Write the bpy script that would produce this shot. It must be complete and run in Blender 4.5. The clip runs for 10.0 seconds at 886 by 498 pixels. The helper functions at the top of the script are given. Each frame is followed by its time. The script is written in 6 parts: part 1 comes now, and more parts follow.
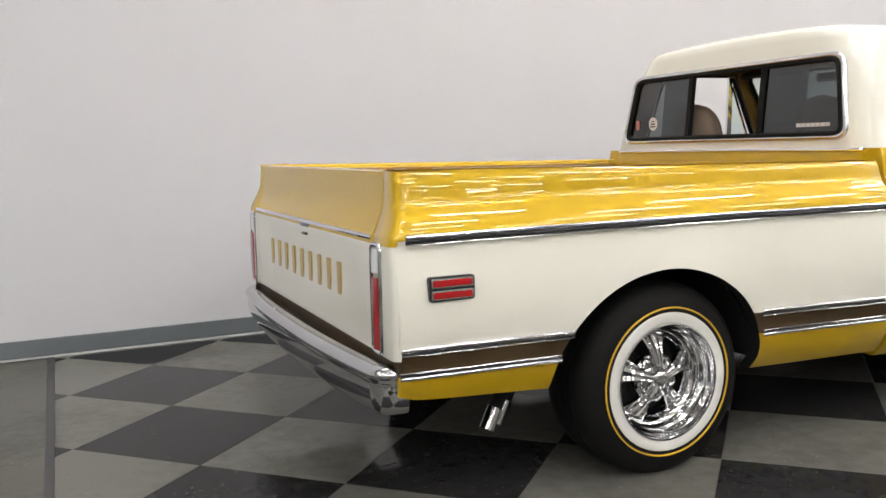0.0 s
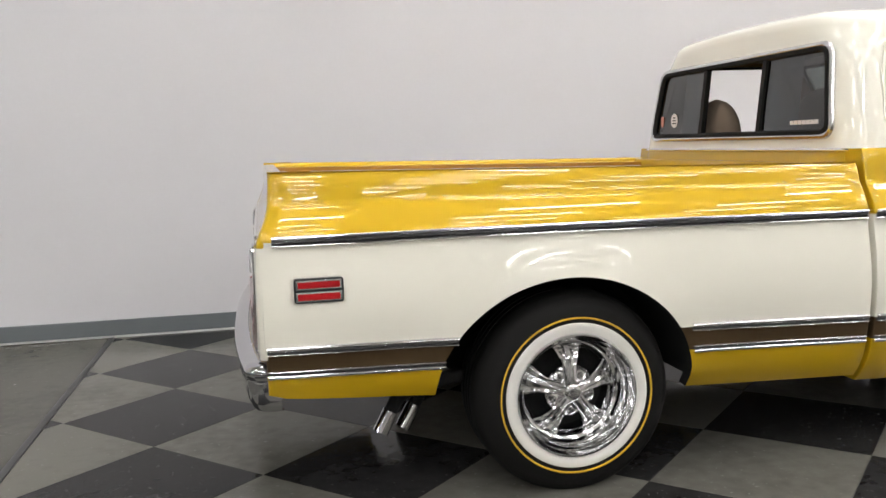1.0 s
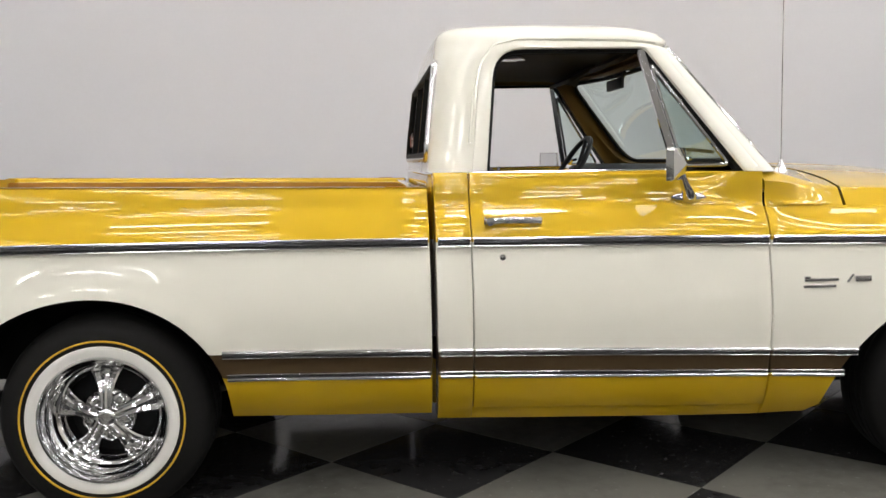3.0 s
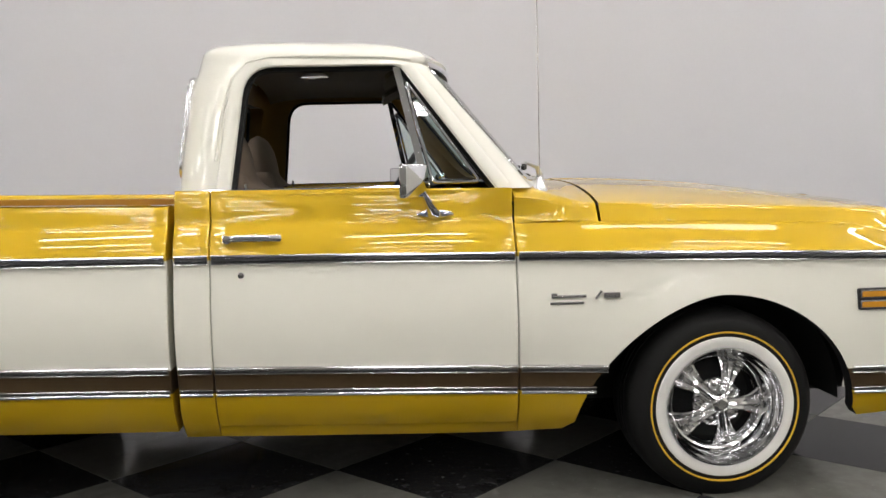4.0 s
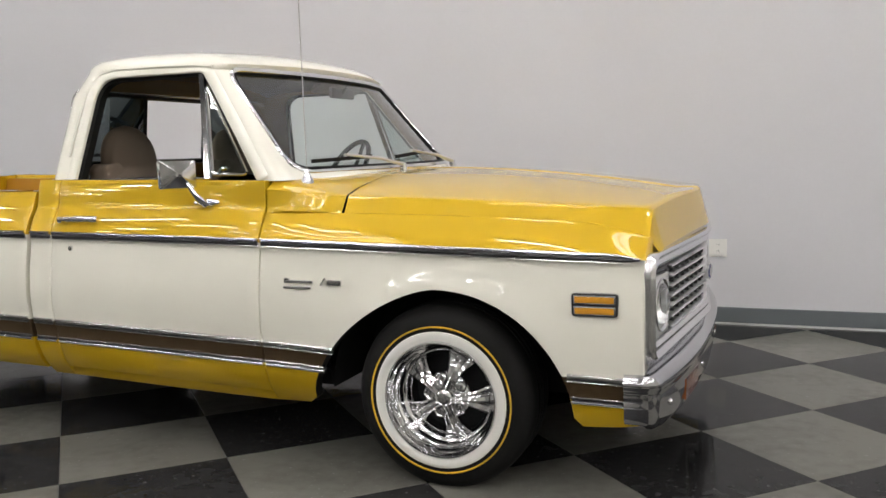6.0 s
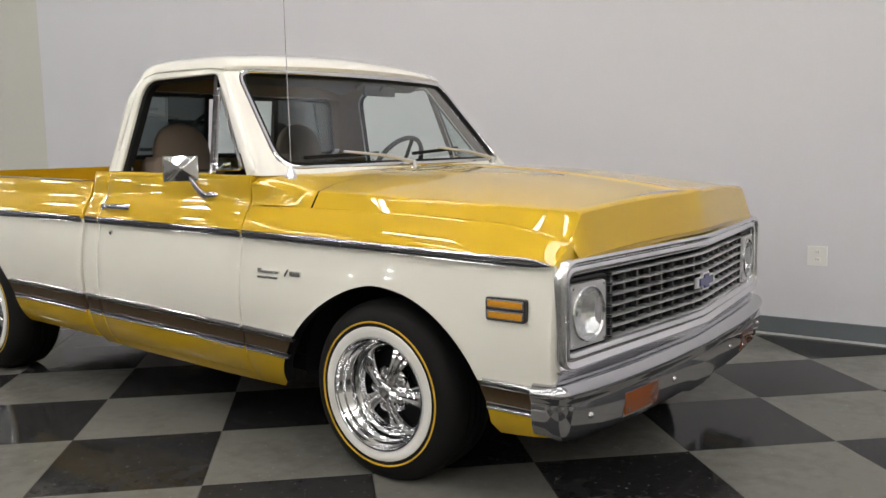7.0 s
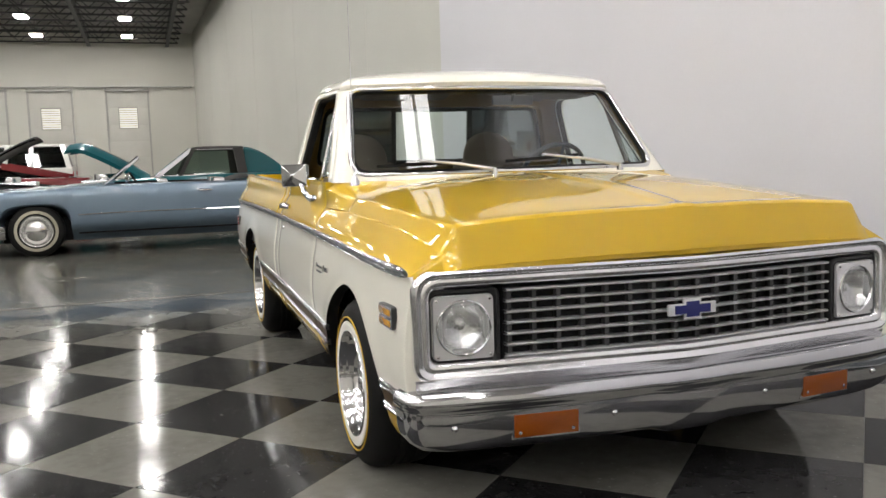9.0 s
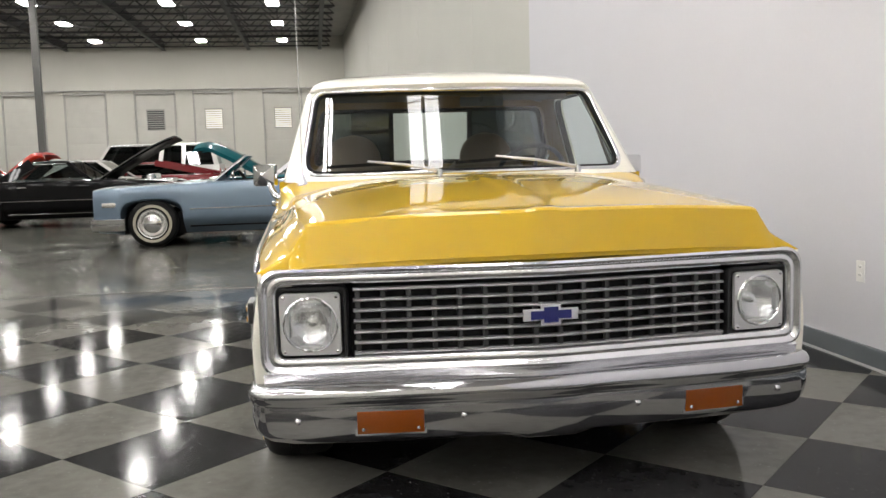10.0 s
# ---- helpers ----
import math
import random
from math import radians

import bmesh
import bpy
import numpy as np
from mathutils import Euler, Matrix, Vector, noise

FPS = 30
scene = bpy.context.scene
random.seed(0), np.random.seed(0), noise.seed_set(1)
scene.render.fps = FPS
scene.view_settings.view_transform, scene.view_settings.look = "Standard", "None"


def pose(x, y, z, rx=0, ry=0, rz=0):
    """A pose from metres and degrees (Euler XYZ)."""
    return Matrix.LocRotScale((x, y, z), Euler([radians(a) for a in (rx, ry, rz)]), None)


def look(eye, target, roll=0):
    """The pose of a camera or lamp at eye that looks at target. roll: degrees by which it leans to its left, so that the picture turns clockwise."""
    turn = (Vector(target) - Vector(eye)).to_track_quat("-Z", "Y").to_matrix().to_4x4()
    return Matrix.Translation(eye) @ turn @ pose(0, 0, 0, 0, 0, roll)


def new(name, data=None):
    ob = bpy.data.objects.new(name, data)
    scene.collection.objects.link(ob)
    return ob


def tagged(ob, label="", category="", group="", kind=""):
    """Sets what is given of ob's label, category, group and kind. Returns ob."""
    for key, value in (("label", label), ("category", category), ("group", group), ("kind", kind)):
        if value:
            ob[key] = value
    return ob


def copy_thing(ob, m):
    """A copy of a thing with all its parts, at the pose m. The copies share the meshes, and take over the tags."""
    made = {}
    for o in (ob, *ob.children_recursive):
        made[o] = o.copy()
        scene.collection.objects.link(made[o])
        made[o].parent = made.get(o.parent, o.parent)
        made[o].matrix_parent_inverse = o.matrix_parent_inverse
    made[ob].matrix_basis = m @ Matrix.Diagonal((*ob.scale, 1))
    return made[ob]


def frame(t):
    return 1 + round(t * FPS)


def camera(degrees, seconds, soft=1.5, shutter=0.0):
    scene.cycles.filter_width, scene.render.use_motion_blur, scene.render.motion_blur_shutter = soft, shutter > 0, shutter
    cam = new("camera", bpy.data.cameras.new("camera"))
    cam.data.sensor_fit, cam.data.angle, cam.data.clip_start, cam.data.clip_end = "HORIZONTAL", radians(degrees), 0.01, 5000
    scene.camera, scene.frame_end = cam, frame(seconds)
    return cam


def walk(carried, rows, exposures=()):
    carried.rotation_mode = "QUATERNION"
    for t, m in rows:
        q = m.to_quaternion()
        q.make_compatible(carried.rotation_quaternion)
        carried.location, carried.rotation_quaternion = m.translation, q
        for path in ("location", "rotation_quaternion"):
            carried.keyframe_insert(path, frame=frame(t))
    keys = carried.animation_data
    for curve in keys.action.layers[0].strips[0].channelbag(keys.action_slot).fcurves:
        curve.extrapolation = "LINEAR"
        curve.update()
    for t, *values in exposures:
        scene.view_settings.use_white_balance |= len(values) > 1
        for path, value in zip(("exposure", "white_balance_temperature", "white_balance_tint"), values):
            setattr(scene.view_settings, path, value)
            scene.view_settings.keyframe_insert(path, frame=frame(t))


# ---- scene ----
cam = camera(54.1, 10.0)
PATH = [
    (0, (-1.862, -3.334, 1.163), (-1.061, -1.517, 0.926), -1.7),
    (0.5, (-1.406, -3.497, 1.158), (-0.822, -1.599, 0.921), -2.0),
    (1, (-0.952, -3.605, 1.167), (-0.562, -1.658, 0.925), -1.8),
    (1.5, (-0.474, -3.663, 1.155), (-0.206, -1.694, 0.924), -1.6),
    (2, (-0.003, -3.695, 1.155), (0.195, -1.718, 0.926), -1.5),
    (2.5, (0.476, -3.744, 1.147), (0.634, -1.762, 0.926), -1.1),
    (4, (1.777, -3.832, 1.143), (1.912, -1.845, 0.968), -1.4),
    (4.5, (2.35, -3.87, 1.181), (2.376, -1.88, 0.982), -1.1),
    (5, (2.972, -3.872, 1.185), (2.795, -1.892, 0.966), -1.3),
    (6.5, (4.517, -3.487, 1.182), (3.522, -1.767, 0.953), -1.5),
    (7, (4.942, -3.22, 1.186), (3.736, -1.642, 0.952), -1.2),
    (7.5, (5.31, -2.919, 1.184), (3.849, -1.572, 0.954), -1.1),
    (8, (5.656, -2.555, 1.19), (4.049, -1.384, 0.975), -1.6),
    (8.5, (5.967, -2.158, 1.188), (4.174, -1.297, 0.981), -1.6),
    (9, (6.195, -1.702, 1.186), (4.312, -1.062, 0.976), -1.8),
    (9.5, (6.378, -1.229, 1.181), (4.431, -0.826, 0.973), -1.8),
    (10, (6.489, -0.742, 1.172), (4.52, -0.457, 0.968), -1.6),
]
def loop_rows():
    return [(t, look(eye, target, roll)) for t, eye, target, roll in PATH]


EXPOSURES = [(0, 0.03), (1, -0.02), (2, -0.16), (2.5, -0.14), (4, -0.26), (5, -0.30), (6.5, -0.34), (7.5, -0.36), (8.5, -0.20), (9, -0.08), (9.5, 0.0), (10, 0.02)]
walk(cam, loop_rows(), EXPOSURES)

# ---- light ----
world = bpy.data.worlds.new("world")
scene.world = world
world.use_nodes = True
world.node_tree.nodes["Background"].inputs[0].default_value = (0.9, 0.95, 1.0, 1)
world.node_tree.nodes["Background"].inputs[1].default_value = 0.02
LAMP = 85.0
LINEAR = 9.0
STRIP = 33.5


# ---- materials ----
def material(name, base, rough=0.5, metal=0.0, coat=0.0, vary=0.06, size=6.0, bump=0.0, fine=120.0, wear=0.0, spec=0.5, emit=0.0):
    m = bpy.data.materials.new(name)
    m.use_nodes = True
    nt = m.node_tree
    n, l = nt.nodes, nt.links
    b = n["Principled BSDF"]
    b.inputs["Base Color"].default_value = (*base, 1)
    b.inputs["Roughness"].default_value = rough
    b.inputs["Metallic"].default_value = metal
    b.inputs["Coat Weight"].default_value = coat
    b.inputs["Coat Roughness"].default_value = 0.02
    b.inputs["Coat IOR"].default_value = 1.52
    b.inputs["Specular IOR Level"].default_value = spec
    if emit:
        b.inputs["Emission Color"].default_value = (*base, 1)
        b.inputs["Emission Strength"].default_value = emit
    co = n.new("ShaderNodeTexCoord")
    if vary:
        t1, t2 = n.new("ShaderNodeTexNoise"), n.new("ShaderNodeTexNoise")
        t1.inputs["Scale"].default_value, t1.inputs["Detail"].default_value = size * 0.3, 4
        t2.inputs["Scale"].default_value, t2.inputs["Detail"].default_value = fine, 3
        add = n.new("ShaderNodeMath")
        add.operation = "MULTIPLY_ADD"
        add.inputs[1].default_value = 0.35
        l.new(co.outputs["Object"], t1.inputs["Vector"])
        l.new(co.outputs["Object"], t2.inputs["Vector"])
        l.new(t2.outputs["Fac"], add.inputs[0])
        l.new(t1.outputs["Fac"], add.inputs[2])
        ramp = n.new("ShaderNodeValToRGB")
        ramp.color_ramp.elements[0].position, ramp.color_ramp.elements[1].position = 0.35, 1.0
        ramp.color_ramp.elements[0].color = (*[c * (1 - vary) for c in base], 1)
        ramp.color_ramp.elements[1].color = (*[min(1, c * (1 + vary)) for c in base], 1)
        l.new(add.outputs[0], ramp.inputs["Fac"])
        l.new(ramp.outputs["Color"], b.inputs["Base Color"])
        if wear:
            mr = n.new("ShaderNodeMapRange")
            mr.inputs["From Min"].default_value, mr.inputs["From Max"].default_value = 0.4, 0.95
            mr.inputs["To Min"].default_value, mr.inputs["To Max"].default_value = rough, rough + wear
            l.new(add.outputs[0], mr.inputs["Value"])
            l.new(mr.outputs["Result"], b.inputs["Roughness"])
    if bump:
        t3, bp = n.new("ShaderNodeTexNoise"), n.new("ShaderNodeBump")
        t3.inputs["Scale"].default_value, t3.inputs["Detail"].default_value = fine, 4
        bp.inputs["Strength"].default_value, bp.inputs["Distance"].default_value = bump, 0.004
        l.new(co.outputs["Object"], t3.inputs["Vector"])
        l.new(t3.outputs["Fac"], bp.inputs["Height"])
        l.new(bp.outputs["Normal"], b.inputs["Normal"])
    return m


def glass(name, tint, gloss=0.02, haze=0.0):
    """Thin pane: tinted see-through with a mirror that Fresnel drives."""
    m = bpy.data.materials.new(name)
    m.use_nodes = True
    nt = m.node_tree
    n, l = nt.nodes, nt.links
    n.remove(n["Principled BSDF"])
    tr, gl, lw, pw, mr, mix = (n.new(k) for k in ("ShaderNodeBsdfTransparent", "ShaderNodeBsdfGlossy", "ShaderNodeLayerWeight", "ShaderNodeMath", "ShaderNodeMapRange", "ShaderNodeMixShader"))
    tr.inputs["Color"].default_value = (*tint, 1)
    gl.inputs["Roughness"].default_value = gloss
    lw.inputs["Blend"].default_value = 0.5
    pw.operation = "POWER"
    pw.inputs[1].default_value = 4.0
    mr.inputs["To Min"].default_value = 0.105
    l.new(lw.outputs["Facing"], pw.inputs[0])
    l.new(pw.outputs[0], mr.inputs["Value"])
    l.new(mr.outputs["Result"], mix.inputs["Fac"])
    l.new(tr.outputs["BSDF"], mix.inputs[1])
    l.new(gl.outputs["BSDF"], mix.inputs[2])
    l.new(mix.outputs["Shader"], n["Material Output"].inputs["Surface"])
    return m


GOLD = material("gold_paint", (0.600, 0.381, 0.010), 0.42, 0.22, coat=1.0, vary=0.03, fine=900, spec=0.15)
CREAM = material("cream_paint", (0.82, 0.80, 0.71), 0.4, coat=1.0, vary=0.02, fine=900, spec=0.2)
# gold again, darkened in the colour to stand for the dimness inside the cab
CAB_IN_SHADED = material("cab_inner_shaded", (0.17, 0.095, 0.012), 0.55, vary=0.08)
# gold paint of the bed's inside, with its shade put into the colour
GOLD_IN_SHADED = material("gold_inner_shaded", (0.33, 0.15, 0.006), 0.55, spec=0.2, vary=0.05)
CHROME = material("chrome", (0.76, 0.76, 0.775), 0.05, 1.0, vary=0.03, size=20, wear=0.05)
BUMPER_CHROME = material("bumper_chrome", (0.52, 0.52, 0.54), 0.045, 1.0, vary=0.03, size=20, wear=0.05)
ARGENT = material("argent", (0.66, 0.66, 0.67), 0.25, 1.0, vary=0.06, size=20)
GRILLE_BAR = material("grille_bar", (0.80, 0.80, 0.81), 0.28, 0.85, vary=0.06, size=20)
GRILLE_GREY = material("grille_grey", (0.065, 0.065, 0.067), 0.45, 0.3, vary=0.1, size=20)
ALU = material("brushed_alu", (0.82, 0.82, 0.84), 0.2, 1.0, vary=0.05, size=20)
BLACK = material("black_paint", (0.012, 0.012, 0.013), 0.35, vary=0.1)
UNDER = material("under_body", (0.013, 0.013, 0.0135), 0.8, spec=0.2, vary=0.3, bump=0.3)
RUBBER = material("rubber", (0.011, 0.0108, 0.0106), 0.62, spec=0.13, vary=0.12, bump=0.15, fine=300)
TYRE_WHITE = material("tyre_white", (0.80, 0.79, 0.75), 0.5, vary=0.04)
TYRE_GOLD = material("tyre_gold", (0.66, 0.40, 0.03), 0.5, vary=0.04)
BROWN = material("brown_vinyl", (0.056, 0.035, 0.016), 0.5, spec=0.25, vary=0.2, fine=60)
REDLENS = material("red_lens", (0.38, 0.008, 0.012), 0.12, coat=1.0, vary=0.15, fine=200)
AMBER = material("amber_lens", (0.60, 0.27, 0.02), 0.15, coat=1.0, vary=0.12, fine=200)
ORANGE = material("orange_lens", (0.17, 0.038, 0.002), 0.18, coat=0.6, vary=0.4, fine=200)
CLEAR = material("clear_lens", (0.75, 0.75, 0.76), 0.12, coat=1.0, vary=0.1, fine=80)
REFLECTOR = material("lamp_reflector", (0.80, 0.80, 0.81), 0.22, 1.0, coat=0.0, vary=0.15, size=60, bump=0.5, fine=70)
CLOTH = material("tan_cloth", (0.19, 0.145, 0.108), 0.9, vary=0.15, fine=300, bump=0.4)
DASH = material("dash_vinyl", (0.014, 0.014, 0.015), 0.55, vary=0.15, bump=0.2)
LINER = material("headliner", (0.05, 0.04, 0.024), 0.8, vary=0.08, fine=200)
SILVER = material("silver_paint", (0.58, 0.58, 0.585), 0.3, 0.5, coat=0.5, vary=0.04, size=20)
BADGE_EDGE = material("badge_edge", (0.72, 0.72, 0.73), 0.3, 0.35, vary=0.03)
BLUE = material("badge_blue", (0.010, 0.014, 0.13), 0.3, coat=1.0, vary=0.05)
DECAL = material("decal_white", (0.70, 0.66, 0.64), 0.5, vary=0.1, fine=200)
DECAL_RED = material("decal_red", (0.55, 0.22, 0.17), 0.5, vary=0.1)
LETTER = material("letter_gold", (0.46, 0.32, 0.10), 0.4, coat=0.5, vary=0.05)
CLEARGLASS = glass("clear_glass", (0.72, 0.82, 0.80))
LENSGLASS = glass("lens_glass", (0.92, 0.93, 0.93), 0.05)
SHADEGLASS = glass("tinted_glass", (0.13, 0.155, 0.16))


# ---- mesh helpers ----
def mesh_of(bm, name, mats, smooth=40):
    me = bpy.data.meshes.new(name)
    bmesh.ops.recalc_face_normals(bm, faces=bm.faces)
    bm.to_mesh(me)
    bm.free()
    for m in mats if isinstance(mats, (list, tuple)) else [mats]:
        me.materials.append(m)
    if smooth:
        me.shade_smooth()
        me.set_sharp_from_angle(angle=radians(smooth))
    return me


def part(name, bm, mats, parent=None, label="", smooth=40):
    ob = new(name, mesh_of(bm, name, mats, smooth))
    ob.parent = parent
    if label:
        ob["label"] = label
    return ob


def thing(name, label, category, at=(0, 0, 0), rz=0.0, group="", kind=""):
    ob = new(name)
    ob.matrix_basis = pose(*at, 0, 0, rz)
    return tagged(ob, label, category, group, kind)


def box(bm, x0, x1, y0, y1, z0, z1, bevel=0.0, mat=0, m=None):
    vs = [bm.verts.new(v) for v in ((x0, y0, z0), (x1, y0, z0), (x1, y1, z0), (x0, y1, z0), (x0, y0, z1), (x1, y0, z1), (x1, y1, z1), (x0, y1, z1))]
    fs = [bm.faces.new([vs[i] for i in f]) for f in ((3, 2, 1, 0), (4, 5, 6, 7), (0, 1, 5, 4), (1, 2, 6, 5), (2, 3, 7, 6), (3, 0, 4, 7))]
    for f in fs:
        f.material_index = mat
    if bevel:
        es = {e for f in fs for e in f.edges}
        r = bmesh.ops.bevel(bm, geom=list(es), offset=bevel, segments=2, profile=0.7, affect="EDGES")
        for f in r["faces"]:
            f.material_index = mat
        vs = list({v for v in vs if v.is_valid} | {v for v in r["verts"]})
    if m is not None:
        bmesh.ops.transform(bm, matrix=m, verts=vs)
    return vs


def sheet(bm, rows, mats=None, close=False, flip=False):
    """Quads between rows of points; mats gives the material of each band of rows. Points that fall together are left out."""
    grid = [[bm.verts.new(p) for p in r] for r in rows]
    n = len(grid[0])
    for a in range(len(grid) - 1):
        for b in range(n if close else n - 1):
            c = (b + 1) % n
            q = [grid[a][b], grid[a][c], grid[a + 1][c], grid[a + 1][b]]
            if (q[0].co - q[2].co).length < 1e-5 and (q[1].co - q[3].co).length < 1e-5:
                continue
            f = bm.faces.new(q[::-1] if flip else q)
            if mats is not None:
                f.material_index = mats[a]
    return grid


def tidy(bm, gap=1e-5):
    bmesh.ops.remove_doubles(bm, verts=bm.verts, dist=gap)
    bmesh.ops.dissolve_degenerate(bm, dist=gap, edges=bm.edges)
    loose = [v for v in bm.verts if not v.link_faces]
    bmesh.ops.delete(bm, geom=loose, context="VERTS")
    return bm


def lathe(bm, profile, segs=48, axis="y", at=(0, 0, 0), mats=None, close=False):
    """Turns (radius, along) points about an axis."""
    rows = []
    for r, h in profile:
        row = []
        for k in range(segs):
            a = 2 * math.pi * k / segs
            c, s = r * math.cos(a), r * math.sin(a)
            p = {"y": (c, h, s), "x": (h, c, s), "z": (c, s, h)}[axis]
            row.append((p[0] + at[0], p[1] + at[1], p[2] + at[2]))
        rows.append(row)
    if close:
        rows.append(rows[0])
    sheet(bm, rows, mats, close=True)
    return bm


def sweep(bm, path, section, closed=False, up=(0, 0, 1), caps=True, scale=None):
    """A section of (side, up) points carried along a path."""
    path = [Vector(p) for p in path]
    n = len(path)
    up = Vector(up)
    rows = []
    for i, p in enumerate(path):
        a = path[(i - 1) % n] if closed or i else p
        b = path[(i + 1) % n] if closed or i < n - 1 else p
        d = (b - a).normalized()
        side = d.cross(up)
        side = side.normalized() if side.length > 1e-4 else Vector((1, 0, 0))
        u = side.cross(d).normalized()
        k = scale(i / max(1, n - 1)) if scale else 1
        rows.append([p + side * s * k + u * v * k for s, v in section])
    if closed:
        rows.append(rows[0])
    g = sheet(bm, rows, close=True)
    if caps and not closed:
        bm.faces.new(g[0])
        bm.faces.new(g[-1][::-1])
    if closed:
        bmesh.ops.remove_doubles(bm, verts=bm.verts, dist=1e-6)
    return bm


def ring(r, n=10, k=1.0):
    return [(r * math.cos(2 * math.pi * i / n), k * r * math.sin(2 * math.pi * i / n)) for i in range(n)]


def rounded(points, radius, steps=5):
    """A closed polygon with rounded corners."""
    out = []
    n = len(points)
    for i in range(n):
        p, a, b = (Vector(points[j % n]) for j in (i, i - 1, i + 1))
        r = radius[i] if isinstance(radius, (list, tuple)) else radius
        da, db = (a - p), (b - p)
        k = min(r, da.length * 0.49, db.length * 0.49)
        q0, q1 = p + da.normalized() * k, p + db.normalized() * k
        for s in range(steps + 1):
            t = s / steps
            out.append(tuple(q0 * (1 - t) ** 2 + p * 2 * t * (1 - t) + q1 * t * t))
    return out


def prism(bm, poly, axis, lo, hi, mat=0):
    """A polygon drawn out along an axis; poly in the two other axes, in order."""
    def at(p, h):
        return {"x": (h, p[0], p[1]), "y": (p[0], h, p[1]), "z": (p[0], p[1], h)}[axis]
    a, b = [bm.verts.new(at(p, lo)) for p in poly], [bm.verts.new(at(p, hi)) for p in poly]
    n = len(poly)
    fs = [bm.faces.new(a[::-1]), bm.faces.new(b)]
    fs += [bm.faces.new((a[i], a[(i + 1) % n], b[(i + 1) % n], b[i])) for i in range(n)]
    for f in fs:
        f.material_index = mat
    return a + b


def line(*pts):
    xs, ys = [p[0] for p in pts], [p[1] for p in pts]
    return lambda x: float(np.interp(x, xs, ys))


def curve_line(*pts):
    """As line(), but smooth."""
    def f(x):
        i = max(0, min(len(pts) - 2, sum(1 for p in pts if p[0] <= x) - 1))
        (x1, y1), (x2, y2) = pts[i], pts[i + 1]
        x0, y0 = pts[i - 1] if i else (2 * x1 - x2, 2 * y1 - y2)
        x3, y3 = pts[i + 2] if i + 2 < len(pts) else (2 * x2 - x1, 2 * y2 - y1)
        m1, m2 = (y2 - y0) / (x2 - x0), (y3 - y1) / (x3 - x1)
        h = x2 - x1
        t = min(1, max(0, (x - x1) / h))
        return (2 * t**3 - 3 * t**2 + 1) * y1 + (t**3 - 2 * t**2 + t) * h * m1 + (3 * t**2 - 2 * t**3) * y2 + (t**3 - t**2) * h * m2
    return f


def spread(a, b, step):
    n = max(1, round(abs(b - a) / step))
    return [a + (b - a) * i / n for i in range(n + 1)]


# ---- the hall ----
WALL_Y, CORNER_X, FAR_X, TOP = 2.175, -5.05, -41.0, 7.9
EDGE_X, EAST_X, SOUTH_Y = -1.95, 14.5, -24.0
TILE = 0.6096

WALL_GREY = material("wall_grey", (0.60, 0.593, 0.622), 0.55, vary=0.035, size=1.5, fine=45, bump=0.05)
# the cream below at about four fifths, so the near wall looks less lit
WALL_CREAM_SHADED = material("wall_cream_shaded", (0.53, 0.525, 0.475), 0.7, vary=0.05, size=1.2, fine=30, bump=0.1)
WALL_CREAM = material("wall_cream", (0.65, 0.635, 0.575), 0.7, vary=0.05, size=1.2, fine=30, bump=0.1)
BASE_GREY = material("base_grey", (0.13, 0.145, 0.155), 0.45, vary=0.1)
DECK = material("roof_deck", (0.36, 0.345, 0.325), 0.8, vary=0.2, size=3)
STEEL = material("joist_steel", (0.05, 0.05, 0.052), 0.6, vary=0.2)
COLUMN = material("column_grey", (0.11, 0.11, 0.105), 0.5, vary=0.1)
DOOR = material("dock_door", (0.62, 0.605, 0.555), 0.55, vary=0.05)
DOORTRIM = material("door_rail", (0.45, 0.44, 0.41), 0.5, vary=0.1)
LAMPGLOW = material("lamp_glow", (1.0, 0.975, 0.94), 0.5, vary=0, emit=LAMP)
TUBEGLOW = material("tube_glow", (1.0, 0.975, 0.95), 0.5, vary=0, emit=STRIP)
LENSGLOW = material("lens_glow", (1.0, 0.975, 0.95), 0.5, vary=0, emit=LINEAR)
WINDOWGLOW = material("window_daylight", (1.0, 0.96, 0.88), 0.5, vary=0, emit=0.32)
LAMPBODY = material("lamp_body", (0.6, 0.6, 0.6), 0.5, vary=0.05)
PLASTIC = material("white_plastic", (0.78, 0.77, 0.74), 0.4, vary=0.03)


